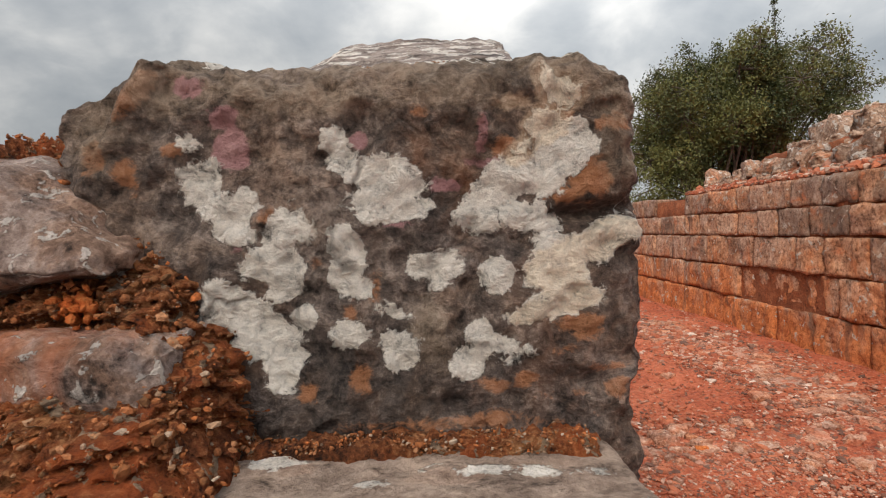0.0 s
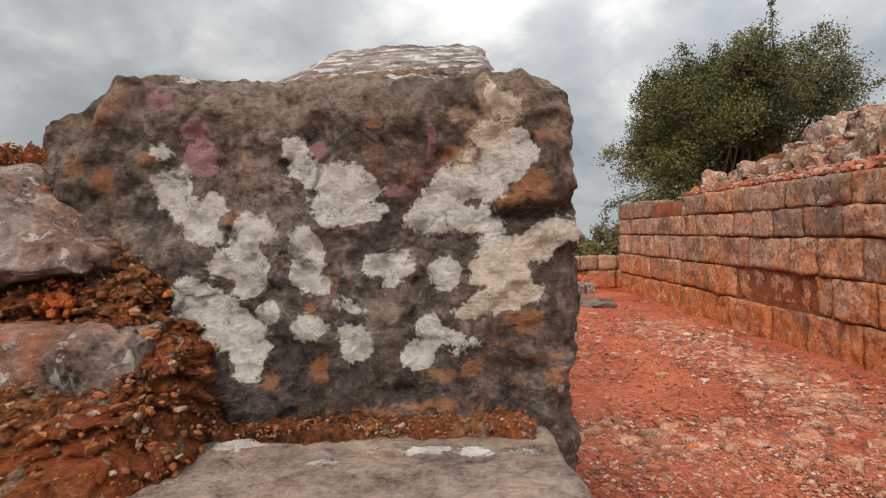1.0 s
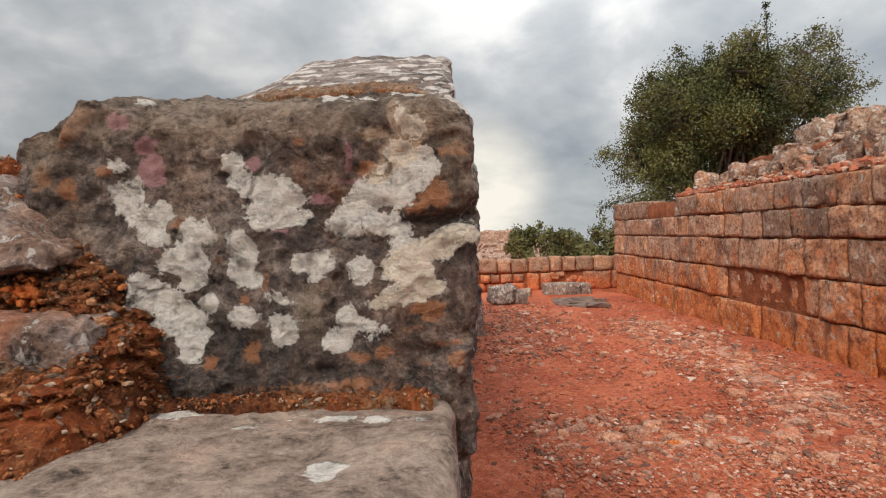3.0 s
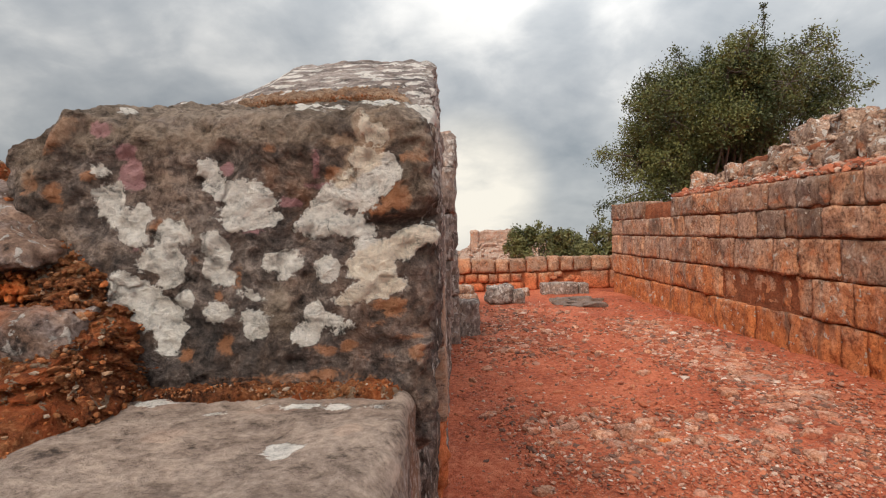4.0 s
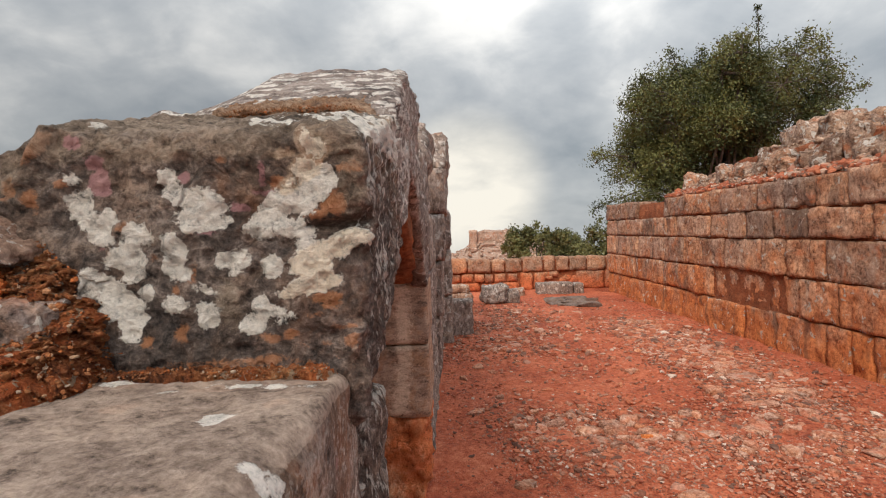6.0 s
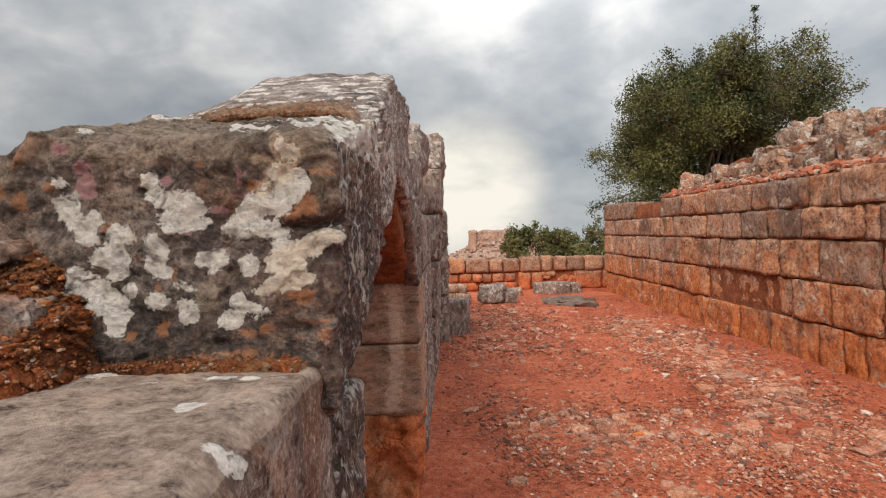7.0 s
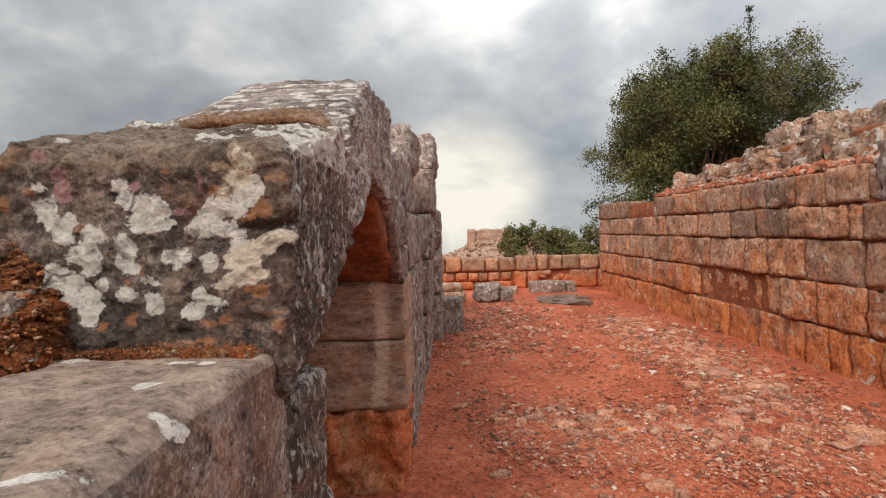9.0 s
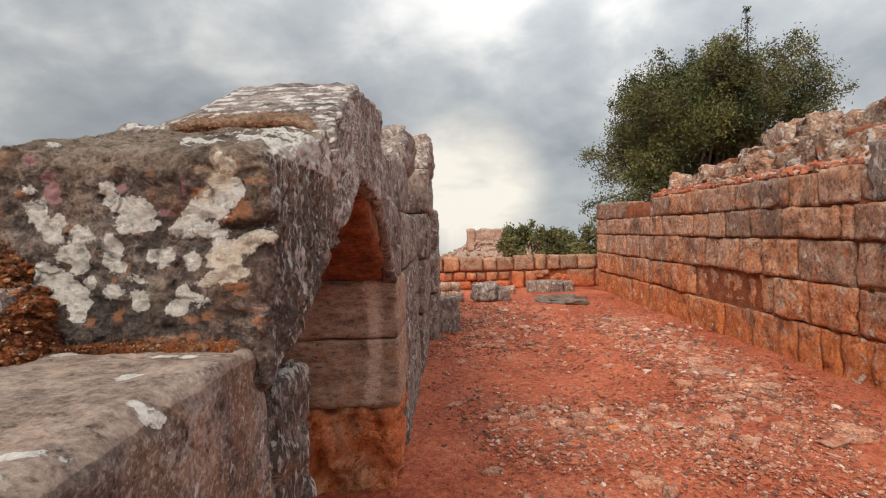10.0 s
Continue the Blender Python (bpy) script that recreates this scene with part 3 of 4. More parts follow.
while y > 2.2:
    k += 1
    s = rng.uniform(0.22, 0.42)
    back = FACE_E + rng.uniform(0.95, 1.15)
    chunk("rubble_stone", (back, y - 2 * s, 2.3), (back + 0.6, y, 3.0 + rng.uniform(-0.1, 0.06)), M_RUBBLE, wall_east, seed=170 + k, corners=30, tilt=0.22, skin=0.14)
    q = rng.uniform(0.12, 0.22)
    chunk("rubble_stone", (back - 0.25, y - 2 * q, 2.36), (back + 0.15, y, 2.72), M_RUBBLE, wall_east, seed=270 + k, skin=0.16)
    for _ in range(4):
        q, yy, zz = 0.04 + rng.gamma(1.5, 0.025), y - rng.uniform(0, 2 * s), rng.uniform(2.38, 2.62)
        chunk("rubble_stone", (back - 0.3, yy - q, zz - 0.7 * q), (back - 0.3 + 2 * q, yy + q, zz + 0.7 * q), M_RUBBLE, wall_east, seed=int(rng.integers(1, 99999)), corners=14, tilt=0.5, skin=0.14)
    y -= 2 * s * 0.93
stone("core", (FACE_E + 0.7, 1.6, 1.8), (FACE_E + 1.6, 8.2, 2.55), M_CORE, wall_east, "red earth fill", step=0.1, r=0.06, amp=0.05, seed=102, freq=5.0)
m = 2600
dy, dx = rng.uniform(2.2, 9.5, m), rng.uniform(0.10, 0.62, m)
pebbles("rubble_fill", np.stack([FACE_E + dx, dy, 2.03 + 0.36 * dx], 1), rng.gamma(1.8, 0.011, m) + 0.006, 0.8, M_GRAVEL, wall_east, "small stones in red earth", rng)

# ---- north wall: low courses closing the court ----
wall_north = stone("wall_north", (-1.2, 13.47, -0.3), (6.5, 14.1, 0.70), M_CORE, step=(0.3, 0.3, 0.2), r=0.04, amp=0.03, seed=5)
tagged(wall_north, "low wall of rough reddish limestone blocks closing the court", "wall", kind="structure")
for z0, z1, cuts in [(0.38, 0.77, [-1.1, -0.5, 0.0, 0.42, 0.86, 1.5, 1.88, 2.34, 2.92, 3.25, 3.6, 4.08, 4.6, 5.3, 6.2]),
                     (0.12, 0.37, [-1.1, -0.6, -0.1, 0.3, 0.68, 1.04, 1.32, 1.58, 1.92, 2.24]),
                     (-0.12, 0.13, [-1.1, -0.4, 0.2, 0.66, 1.2, 1.7, 2.24]),
                     (-0.12, 0.38, [2.26, 2.64, 2.96]), (-0.12, 0.40, [3.78, 4.55, 5.3, 6.2])]:
    for a, b in zip(cuts, cuts[1:]):
        g = rng.uniform(0.008, 0.02)
        stone("stone", (a + g, 13.40 + rng.uniform(-0.03, 0.03), z0 + 0.008), (b - g, 13.8, z1 - 0.008 + (rng.uniform(-0.02, 0.06) if z1 > 0.7 else 0)), M_NORTH, wall_north,
              step=(0.07, 0.2, 0.07), r=rng.uniform(0.03, 0.06), amp=0.03, seed=300 + len(bpy.data.objects), freq=5.0)
for k in range(16):
    x, z = rng.uniform(3.0, 3.75), rng.uniform(-0.05, 0.32)
    s = rng.uniform(0.07, 0.14)
    stone("stone", (x - s, 13.40, z - 0.6 * s), (x + s, 13.7, z + 0.6 * s), M_NORTH, wall_north, step=0.06, r=0.05, amp=0.03, seed=360 + k)

# ---- west wall with the arched doorway ----
wall_west = thing("wall_west", "ruined grey limestone wall with a small arched doorway", "wall", kind="structure")
BACK = -0.72


def weathered_side(w):
    none = np.full(len(w), -3.0)
    return {"lichen": none, "cream": none, "rust": none, "pink": none, "tan": none, "fleck": np.ones(len(w))}


def washed(w):
    """A pale run of water down the middle of the jamb."""
    none = np.full(len(w), -3.0)
    return {"lichen": none, "rust": none, "pink": none, "tan": none, "fleck": np.zeros(len(w)), "cream": 0.55 - np.abs(w[:, 0] - 0.005 + 0.02 * np.sin(5 * w[:, 2])) / 0.085}


# springer stone of the arch, its weathered end towards the ledge
WHITE_A = [(-0.212, 1.576, 0.022, 0.023, 0), (-0.198, 1.559, 0.029, 0.018, -30), (-0.172, 1.56, 0.017, 0.013, 0), (-0.182, 1.536, 0.022, 0.014, -20), (-0.136, 1.537, 0.022, 0.02,
    0), (-0.147, 1.506, 0.029, 0.022, 0), (-0.169, 1.502, 0.014, 0.012, 0), (-0.141, 1.487, 0.017, 0.014, 0), (-0.19, 1.476, 0.024, 0.018, -20), (-0.198, 1.461, 0.017, 0.019, 0),
    (-0.171, 1.458, 0.029, 0.017, -15), (-0.153, 1.443, 0.029, 0.016, 0), (-0.141, 1.423, 0.017, 0.019, 0), (-0.14, 1.405, 0.014, 0.012, 0), (-0.177, 1.438, 0.019, 0.01, -30),
    (-0.123, 1.458, 0.013, 0.012, 0), (-0.222, 1.614, 0.011, 0.007, -20)]
WHITE_B = [(-0.094, 1.612, 0.014, 0.013, 0), (-0.089, 1.597, 0.013, 0.014, 0), (-0.07, 1.583, 0.019, 0.012, 0), (-0.045, 1.575, 0.03, 0.021, 0), (-0.06, 1.559, 0.027, 0.014, 0),
    (-0.041, 1.55, 0.027, 0.012, 10), (-0.068, 1.545, 0.012, 0.007, -30), (-0.088, 1.523, 0.015, 0.015, 0), (-0.084, 1.504, 0.017, 0.019, 0), (-0.082, 1.487, 0.017, 0.011, 0),
    (-0.092, 1.49, 0.011, 0.01, 0), (-0.009, 1.501, 0.024, 0.015, 0), (-0.021, 1.501, 0.014, 0.014, 0), (-0.005, 1.485, 0.011, 0.007, 0), (0.045, 1.492, 0.016, 0.016, 0), (-0.04,
    1.427, 0.018, 0.018, 0), (-0.046, 1.437, 0.013, 0.01, 0), (-0.042, 1.459, 0.016, 0.007, -20)]
WHITE_C = [(0.027, 1.437, 0.011, 0.014, 0), (0.032, 1.431, 0.009, 0.01, 0), (0.052, 1.429, 0.022, 0.009, -15), (0.054, 1.418, 0.009, 0.006, 0), (0.061, 1.576, 0.032, 0.018, 20),
    (0.042, 1.56, 0.024, 0.017, 0), (0.031, 1.543, 0.024, 0.016, 0), (0.064, 1.542, 0.024, 0.014, 0), (0.078, 1.539, 0.011, 0.01, 0), (0.101, 1.594, 0.028, 0.023, 35), (0.113,
    1.603, 0.019, 0.02, 0), (0.085, 1.575, 0.024, 0.015, 0), (0.093, 1.534, 0.01, 0.007, 0), (0.088, 1.518, 0.014, 0.009, 0), (0.017, 1.415, 0.014, 0.014, 40), (-0.084, 1.445,
    0.019, 0.012, 0)]
PALE_D = [(0.095, 1.493, 0.03, 0.019, 0), (0.106, 1.472, 0.028, 0.017, 0), (0.082, 1.46, 0.03, 0.011, 15), (0.067, 1.454, 0.014, 0.009, 0), (0.141, 1.523, 0.024, 0.014, 20),
    (0.152, 1.525, 0.016, 0.014, 0), (0.122, 1.512, 0.024, 0.014, 0), (0.107, 1.506, 0.022, 0.012, 0), (0.092, 1.659, 0.016, 0.023, 0), (0.104, 1.648, 0.023, 0.02, 0), (0.089,
    1.621, 0.023, 0.018, 20), (0.07, 1.599, 0.02, 0.013, 40), (0.063, 1.641, 0.017, 0.01, 0), (0.114, 1.68, 0.031, 0.006, 0)]
RUST_A = [(-0.232, 1.608, 0.015, 0.007, 20), (-0.153, 1.546, 0.01, 0.012, 0), (-0.02, 1.633, 0.016, 0.007, -10), (0.053, 1.604, 0.016, 0.012, 0), (0.126, 1.574, 0.022, 0.023, 0),
    (0.103, 1.558, 0.019, 0.008, 0), (-0.076, 1.408, 0.014, 0.015, 0), (-0.061, 1.483, 0.007, 0.012, 0), (0.1, 1.427, 0.015, 0.007, 0), (-0.111, 1.507, 0.008, 0.006, 0), (0.041,
    1.396, 0.02, 0.007, 0), (0.035, 1.367, 0.029, 0.009, 0), (0.145, 1.389, 0.013, 0.011, 0), (0.065, 1.4, 0.014, 0.011, 0), (0.129, 1.408, 0.02, 0.006, 0), (-0.267, 1.652, 0.011,
    0.03, -35), (-0.274, 1.588, 0.01, 0.019, 20), (0.115, 1.444, 0.024, 0.014, 0), (0.149, 1.62, 0.02, 0.01, 0)]
RUST_B = [(0.102, 1.632, 0.015, 0.02, 0), (-0.084, 1.463, 0.007, 0.014, 0), (-0.048, 1.365, 0.058, 0.006, 0), (0.084, 1.364, 0.043, 0.008, 0), (-0.164, 1.514, 0.012, 0.007, 0),
    (-0.12, 1.397, 0.01, 0.01, 0), (-0.299, 1.599, 0.015, 0.02, 0), (0.099, 1.385, 0.024, 0.006, 0)]
PINK = [(-0.183, 1.608, 0.02, 0.021, 0), (-0.19, 1.635, 0.015, 0.011, 0), (-0.22, 1.664, 0.017, 0.012, 0), (-0.075, 1.614, 0.011, 0.01, 0), (0.003, 1.571, 0.016, 0.008, 0), (0.034,
    1.613, 0.005, 0.015, 0), (0.042, 1.589, 0.016, 0.004, 0), (-0.042, 1.539, 0.016, 0.006, 0), (-0.21, 1.569, 0.006, 0.007, 0), (-0.178, 1.522, 0.007, 0.006, 0)]
TAN = [(-0.295, 1.635, 0.035, 0.045, 0), (-0.242, 1.66, 0.046, 0.025, 0), (-0.111, 1.652, 0.081, 0.02, 4), (0.001, 1.657, 0.087, 0.023, 0), (0.151, 1.641, 0.025, 0.03, 0), (0.15,
    1.589, 0.02, 0.034, 0), (-0.172, 1.66, 0.061, 0.015, 0), (-0.016, 1.443, 0.024, 0.029, 0), (0.133, 1.663, 0.046, 0.015, 0)]


def springer_marks(w):
    x, y, z = w.T
    end = np.where(y < 0.60, 0.0, -4.0)
    side = (x > 0.155) & (y > 0.46)
    fleck = np.where(side, -0.5 + 0.9 * wob(w * np.array([1, 1.0, 0.3]), 26.0, 6, 3), -3.0)
    crest = np.where((z > 1.668) & (y > 0.468), 0.05 + 1.0 * wob(w * np.array([0.7, 1, 1.0]), 16.0, 12, 4) + np.where(x < 0.0, 3.6, 1.8) * (x - 0.02), -3.0)
    pale = spots(x, z, PALE_D)
    white = np.maximum.reduce([spots(x, z, WHITE_A), spots(x, z, WHITE_B), spots(x, z, WHITE_C), np.where(z < 1.56, pale, pale - 0.35)])
    return {"lichen": np.maximum.reduce([white + 0.10 + end, fleck, crest]), "fleck": side * 1.0, "cream": np.maximum(spots(x, z, PALE_D, 1.6) + end, -3),
            "rust": np.maximum(np.maximum(spots(x, z, RUST_A), spots(x, z, RUST_B)) + end, -3), "pink": np.maximum(spots(x, z, PINK, 1.4) + end, -3),
            "tan": np.maximum(np.maximum(spots(x, z, TAN), (z - 1.668) / 0.02), -3)}


def springer_shape(w, u):
    w = tilt_block((0.43, 1.347), (0.447, 1.680), (0.99, 1.50), (0.90, 1.80))(w, u)
    x, y, z = w.T
    low = np.clip((1.675 - z) / 0.32, 0, 1)
    # the underside drops as a heel beside the ledge, then rises along the arch
    heel = np.clip((x - 0.10) / 0.045, 0, 1) * 0.085 * np.exp(-((y - 0.52) / 0.16) ** 4)
    z = z - low ** 3 * (heel + 0.10 * np.exp(-((y - 0.70) / 0.13) ** 2) * np.clip((y - 0.5) / 0.1, 0, 1))
    # the crest: a high left shoulder, a dip, a lower right shoulder falling to the corner
    crest = np.clip((z - 1.55) / 0.12, 0, 1)
    line = np.interp(x, [-0.35, -0.325, -0.295, -0.26, -0.225, -0.185, -0.13, -0.08, 0.05, 0.09, 0.13, 0.17],
                     [-0.030, -0.018, -0.002, 0.009, 0.001, -0.008, -0.008, -0.003, -0.004, 0.0, -0.006, -0.018])
    z = z + crest * line
    # the left shoulder juts, with a hollow under it
    left = np.clip((-0.22 - x) / 0.10, 0, 1)
    x = x + left * np.interp(z, [1.36, 1.50, 1.58, 1.64, 1.70], [0.0, 0.002, 0.010, 0.008, 0.010])
    x = x + np.clip((x - 0.10) / 0.06, 0, 1) * np.interp(z, [1.27, 1.36, 1.46], [-0.010, -0.003, 0.004])
    y = y + crest * 0.006 * np.clip((-0.12 - x) / 0.15, 0, 1) + 0.006 * np.clip((x - 0.13) / 0.04, 0, 1) ** 2
    # a ridge runs down from the left shoulder, the corner block is split by a notch
    y = y - 0.016 * np.exp(-((x + 0.262 + 0.5 * (1.66 - z)) / 0.016) ** 2) * np.clip((z - 1.56) / 0.05, 0, 1) * (1 - u[:, 1]) / 2
    y = y + 0.022 * np.exp(-((z - 1.545 - 0.1 * (x - 0.14)) / 0.007) ** 2) * np.clip((x - 0.085) / 0.03, 0, 1) * (u[:, 1] < -0.6)
    return np.column_stack([x, y, z])


stone("springer", (-0.352, 0.43, 1.36), (0.167, 0.95, 1.70), M_HERO, wall_west, "dark limestone block spotted with round pale lichens", step=(0.0028, 0.005, 0.0028), r=0.013, amp=0.010, seed=17, freq=11.0,
      fine=0.5, chips=0.0055, warp=springer_shape, attrs=springer_marks)


# crown stone of the arch, crusted white on its sloping end
def crown_marks(w):
    face = np.where(w[:, 1] < 1.38, -0.08 + 1.3 * wob(w * np.array([0.6, 1, 3.6]), 26.0, 31, 4), -0.5 + 0.9 * wob(w * np.array([1, 1, 0.28]), 22.0, 33, 3))
    none = np.full(len(w), -3.0)
    return {"lichen": face, "fleck": ((w[:, 0] > 0.13) & (w[:, 1] > 1.0)) * 1.0, "cream": none, "rust": none, "pink": none, "tan": none}


def crown_shape(w, u):
    w = tilt_block((0.93, 1.50), (1.40, 2.055), (2.10, 1.69), (2.06, 2.10))(w, u)
    x, y, z = w.T
    c = np.clip((z - 1.5) / 0.55, 0, 1)
    end = (1 - u[:, 1]) / 2
    z = z + 0.18 * (1 - c) ** 2 * np.exp(-((y - 1.5) / 0.28) ** 2)
    # the end slopes back above the bed, swelling a little, to a crest that falls away behind
    y = y - 0.19 * end * np.sin(np.pi * np.clip((c - 0.15) / 0.85, 0, 1))
    z = z - np.clip((z - 1.75) / 0.3, 0, 1) * 0.56 * np.clip(-0.24 - x, 0, 1)
    y = y + end * (0.10 * np.clip(-x - 0.05, 0, 1) + 0.03 * c * np.clip((x + 0.02) / 0.19, 0, 1) ** 2)
    return np.column_stack([x, y, z])


stone("crown_stone", (-0.66, 0.95, 1.50), (0.168, 2.1, 2.06), M_CAP, wall_west, "grey limestone block crusted with white lichen", step=(0.009, 0.009, 0.009), r=0.022, amp=0.012, seed=23, freq=7.0,
      fine=0.5, chips=0.008, chip_freq=13.0, warp=crown_shape, attrs=crown_marks)


# mortar bed between the two
def bed_shape(w, u):
    x, y, z = w.T
    return np.column_stack([x, y + 0.12 * np.clip(-x, 0, 1), z + (y - 0.86) * 0.35 - 0.10 * np.clip((x - 0.06) / 0.1, 0, 1) ** 2])


stone("stone", (-0.50, 1.06, 1.60), (-0.20, 1.5, 1.85), M_CAP, wall_west, step=0.015, r=0.03, amp=0.02, seed=30, freq=9.0, attrs=crown_marks)
stone("mortar_bed", (-0.26, 0.925, 1.785), (0.160, 1.2, 1.803), M_BED, wall_west, "band of crumbling red mortar", step=(0.006, 0.01, 0.006), r=0.02, amp=0.012, seed=29, freq=40.0, fine=0.5, warp=bed_shape)
# stones behind the springer
stone("stone", (BACK, 0.62, 1.30), (-0.34, 1.5, 1.60), M_GREY, wall_west, step=0.05, r=0.05, amp=0.03, seed=31)
# arch springing of the far side with its chipped edge
stone("stone", (0.085, 2.02, 1.40), (0.168, 2.62, 1.72), M_GREY, wall_west, step=0.03, r=0.03, amp=0.025, seed=33, freq=9.0, warp=tilt_block((2.31, 1.44), (1.98, 1.74), (2.95, 1.44), (2.95, 1.74)))
stone("stone", (0.085, 2.02, 1.40), (0.165, 2.62, 1.72), M_GREY, wall_west, step=0.03, r=0.03, amp=0.02, seed=34, freq=9.0, warp=tilt_block((2.63, 1.22), (2.34, 1.45), (3.1, 1.25), (3.1, 1.45)))
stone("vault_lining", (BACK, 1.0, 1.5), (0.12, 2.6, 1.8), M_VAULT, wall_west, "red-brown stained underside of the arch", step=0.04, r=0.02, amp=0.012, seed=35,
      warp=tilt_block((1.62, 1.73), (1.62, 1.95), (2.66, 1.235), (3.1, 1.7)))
# far jamb, course by course
stone("jamb_stone", (BACK, 2.62, -0.25), (0.135, 3.25, 0.465), M_FOOT, wall_west, "eroded orange-red foot of the jamb", step=(0.025, 0.05, 0.025), r=0.05, amp=0.05, seed=54, freq=5.5, fine=0.4, chips=0.035, chip_freq=6.0)
for z0, z1 in [(0.47, 0.885), (0.89, 1.245)]:
    stone("jamb_stone", (BACK, 2.64, z0), (0.168, 3.25, z1), M_REVEAL, wall_west, step=(0.02, 0.05, 0.03), r=0.014, amp=0.008, seed=50 + int(10 * z1), freq=5.0, attrs=washed)
# wall beyond the doorway
for z0, z1, cuts in [(-0.2, 0.46, [3.26, 4.2, 5.22]), (0.465, 0.885, [3.26, 3.9, 4.7, 5.2]), (0.89, 1.25, [3.26, 4.3, 5.2]), (1.255, 1.67, [3.1, 3.8, 4.6, 5.2])]:
    for a, b in zip(cuts, cuts[1:]):
        stone("stone", (BACK, a + 0.008, z0), (FACE_W + rng.uniform(-0.012, 0.006), b - 0.008, z1), M_GREY, wall_west, step=(0.15, 0.03, 0.03), r=0.025, amp=0.02, chips=0.012, chip_freq=9.0, seed=400 + len(bpy.data.objects))
stone("stone", (-0.45, 2.42, 1.73), (0.13, 3.2, 2.0), M_GREY, wall_west, step=0.04, r=0.035, amp=0.02, seed=61)
stone("stone", (-0.5, 3.22, 1.68), (0.15, 4.2, 2.08), M_GREY, wall_west, step=0.05, r=0.04, amp=0.02, seed=62)
stone("stone", (-0.35, 3.9, 2.08), (0.16, 4.75, 2.5), M_GREY, wall_west, "rough weathered block on the wall head", step=0.04, r=0.09, amp=0.05, seed=63, warp=tilt_block((3.75, 2.06), (4.25, 2.5), (4.9, 2.06), (4.75, 2.5)))
stone("stone", (-0.7, 2.5, 1.95), (-0.25, 3.1, 2.24), M_RUBBLE, wall_west, step=0.05, r=0.08, amp=0.05, seed=64)
for z0, z1 in [(-0.2, 0.6), (0.61, 1.2), (1.21, 1.72), (1.73, 2.2)]:
    lean = 0.075 * max(0, z0) * 0.8
    stone("stone", (BACK, 5.22, z0), (0.20 + lean, 6.95, z1), M_GREY, wall_west, step=(0.2, 0.07, 0.06), r=0.03, amp=0.03, seed=500 + int(z1 * 10))
for z0, z1 in [(-0.2, 0.6), (0.61, 1.25), (1.26, 1.85)]:
    stone("stone", (BACK, 6.98, z0), (0.36, 9.2, z1), M_GREY, wall_west, step=(0.2, 0.09, 0.07), r=0.04, amp=0.03, seed=520 + int(z1 * 10))
stone("stone", (0.02, 5.3, 2.19), (0.33, 6.7, 2.64), M_GREY, wall_west, step=0.06, r=0.11, amp=0.05, seed=67, warp=tilt_block((5.25, 2.19), (5.6, 2.64), (6.9, 2.19), (6.6, 2.6)))
stone("core", (BACK + 0.02, 2.7, -0.2), (FACE_W - 0.06, 9.1, 1.6), M_CORE, wall_west, step=(0.3, 0.3, 0.3), r=0.03, amp=0.02, seed=65)
# unseen backing added across the doorway's rear to keep daylight off the reveal
stone("core", (BACK - 0.5, 0.3, -0.2), (BACK + 0.02, 3.2, 1.7), M_CORE, wall_west, step=(0.2, 0.2, 0.2), r=0.03, amp=0.02, seed=66)

# near jamb and the ledge course
LEDGE_WHITE = [(0.046, 0.268, 0.011), (0.030, 0.262, 0.010), (0.040, 0.255, 0.012), (0.032, 0.275, 0.012), (0.136, 0.166, 0.012, 0.013, 0), (0.12, 0.158, 0.014, 0.008, 20), (0.128, 0.15, 0.010, 0.010, 0), (-0.14, 0.395, 0.022, 0.012, 0), (-0.02, 0.385, 0.014, 0.006, 0), (0.02, 0.38, 0.03, 0.007, 5), (0.065, 0.375, 0.022, 0.008, 0), (0.10, 0.37, 0.018, 0.007, 0), (-0.06, 0.36, 0.012, 0.006, 0), (0.12, 0.32, 0.01, 0.006, 0),
               (0.105, 0.026, 0.03, 0.007, 25), (0.075, 0.012, 0.03, 0.008, 20), (0.10, -0.02, 0.03, 0.012, 25)]
LEDGE_RUST = [(0.0, 0.37, 0.04, 0.016, 0), (0.07, 0.385, 0.04, 0.012, 0), (-0.12, 0.385, 0.016), (0.05, 0.1, 0.02), (0.08, 0.05, 0.03), (-0.08, 0.30, 0.02), (0.09, 0.30, 0.016)]


def ledge_marks(w):
    x, y, z = w.T
    top = np.where(z > 1.325, 0.0, -4.0)
    side = np.where(z < 1.325, -0.6 + 1.0 * wob(w, 24.0, 41, 3), -3.0)
    # cream pales the top face; the sides keep the darker base tone
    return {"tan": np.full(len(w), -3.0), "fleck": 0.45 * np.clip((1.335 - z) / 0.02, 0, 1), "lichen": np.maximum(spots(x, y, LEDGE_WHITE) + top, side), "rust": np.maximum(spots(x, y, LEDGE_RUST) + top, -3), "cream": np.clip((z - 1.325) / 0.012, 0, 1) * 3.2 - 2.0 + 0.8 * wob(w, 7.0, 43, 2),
            "pink": np.where(z < 1.32, -0.6 + 1.1 * wob(w, 16.0, 44, 3), -3.0)}


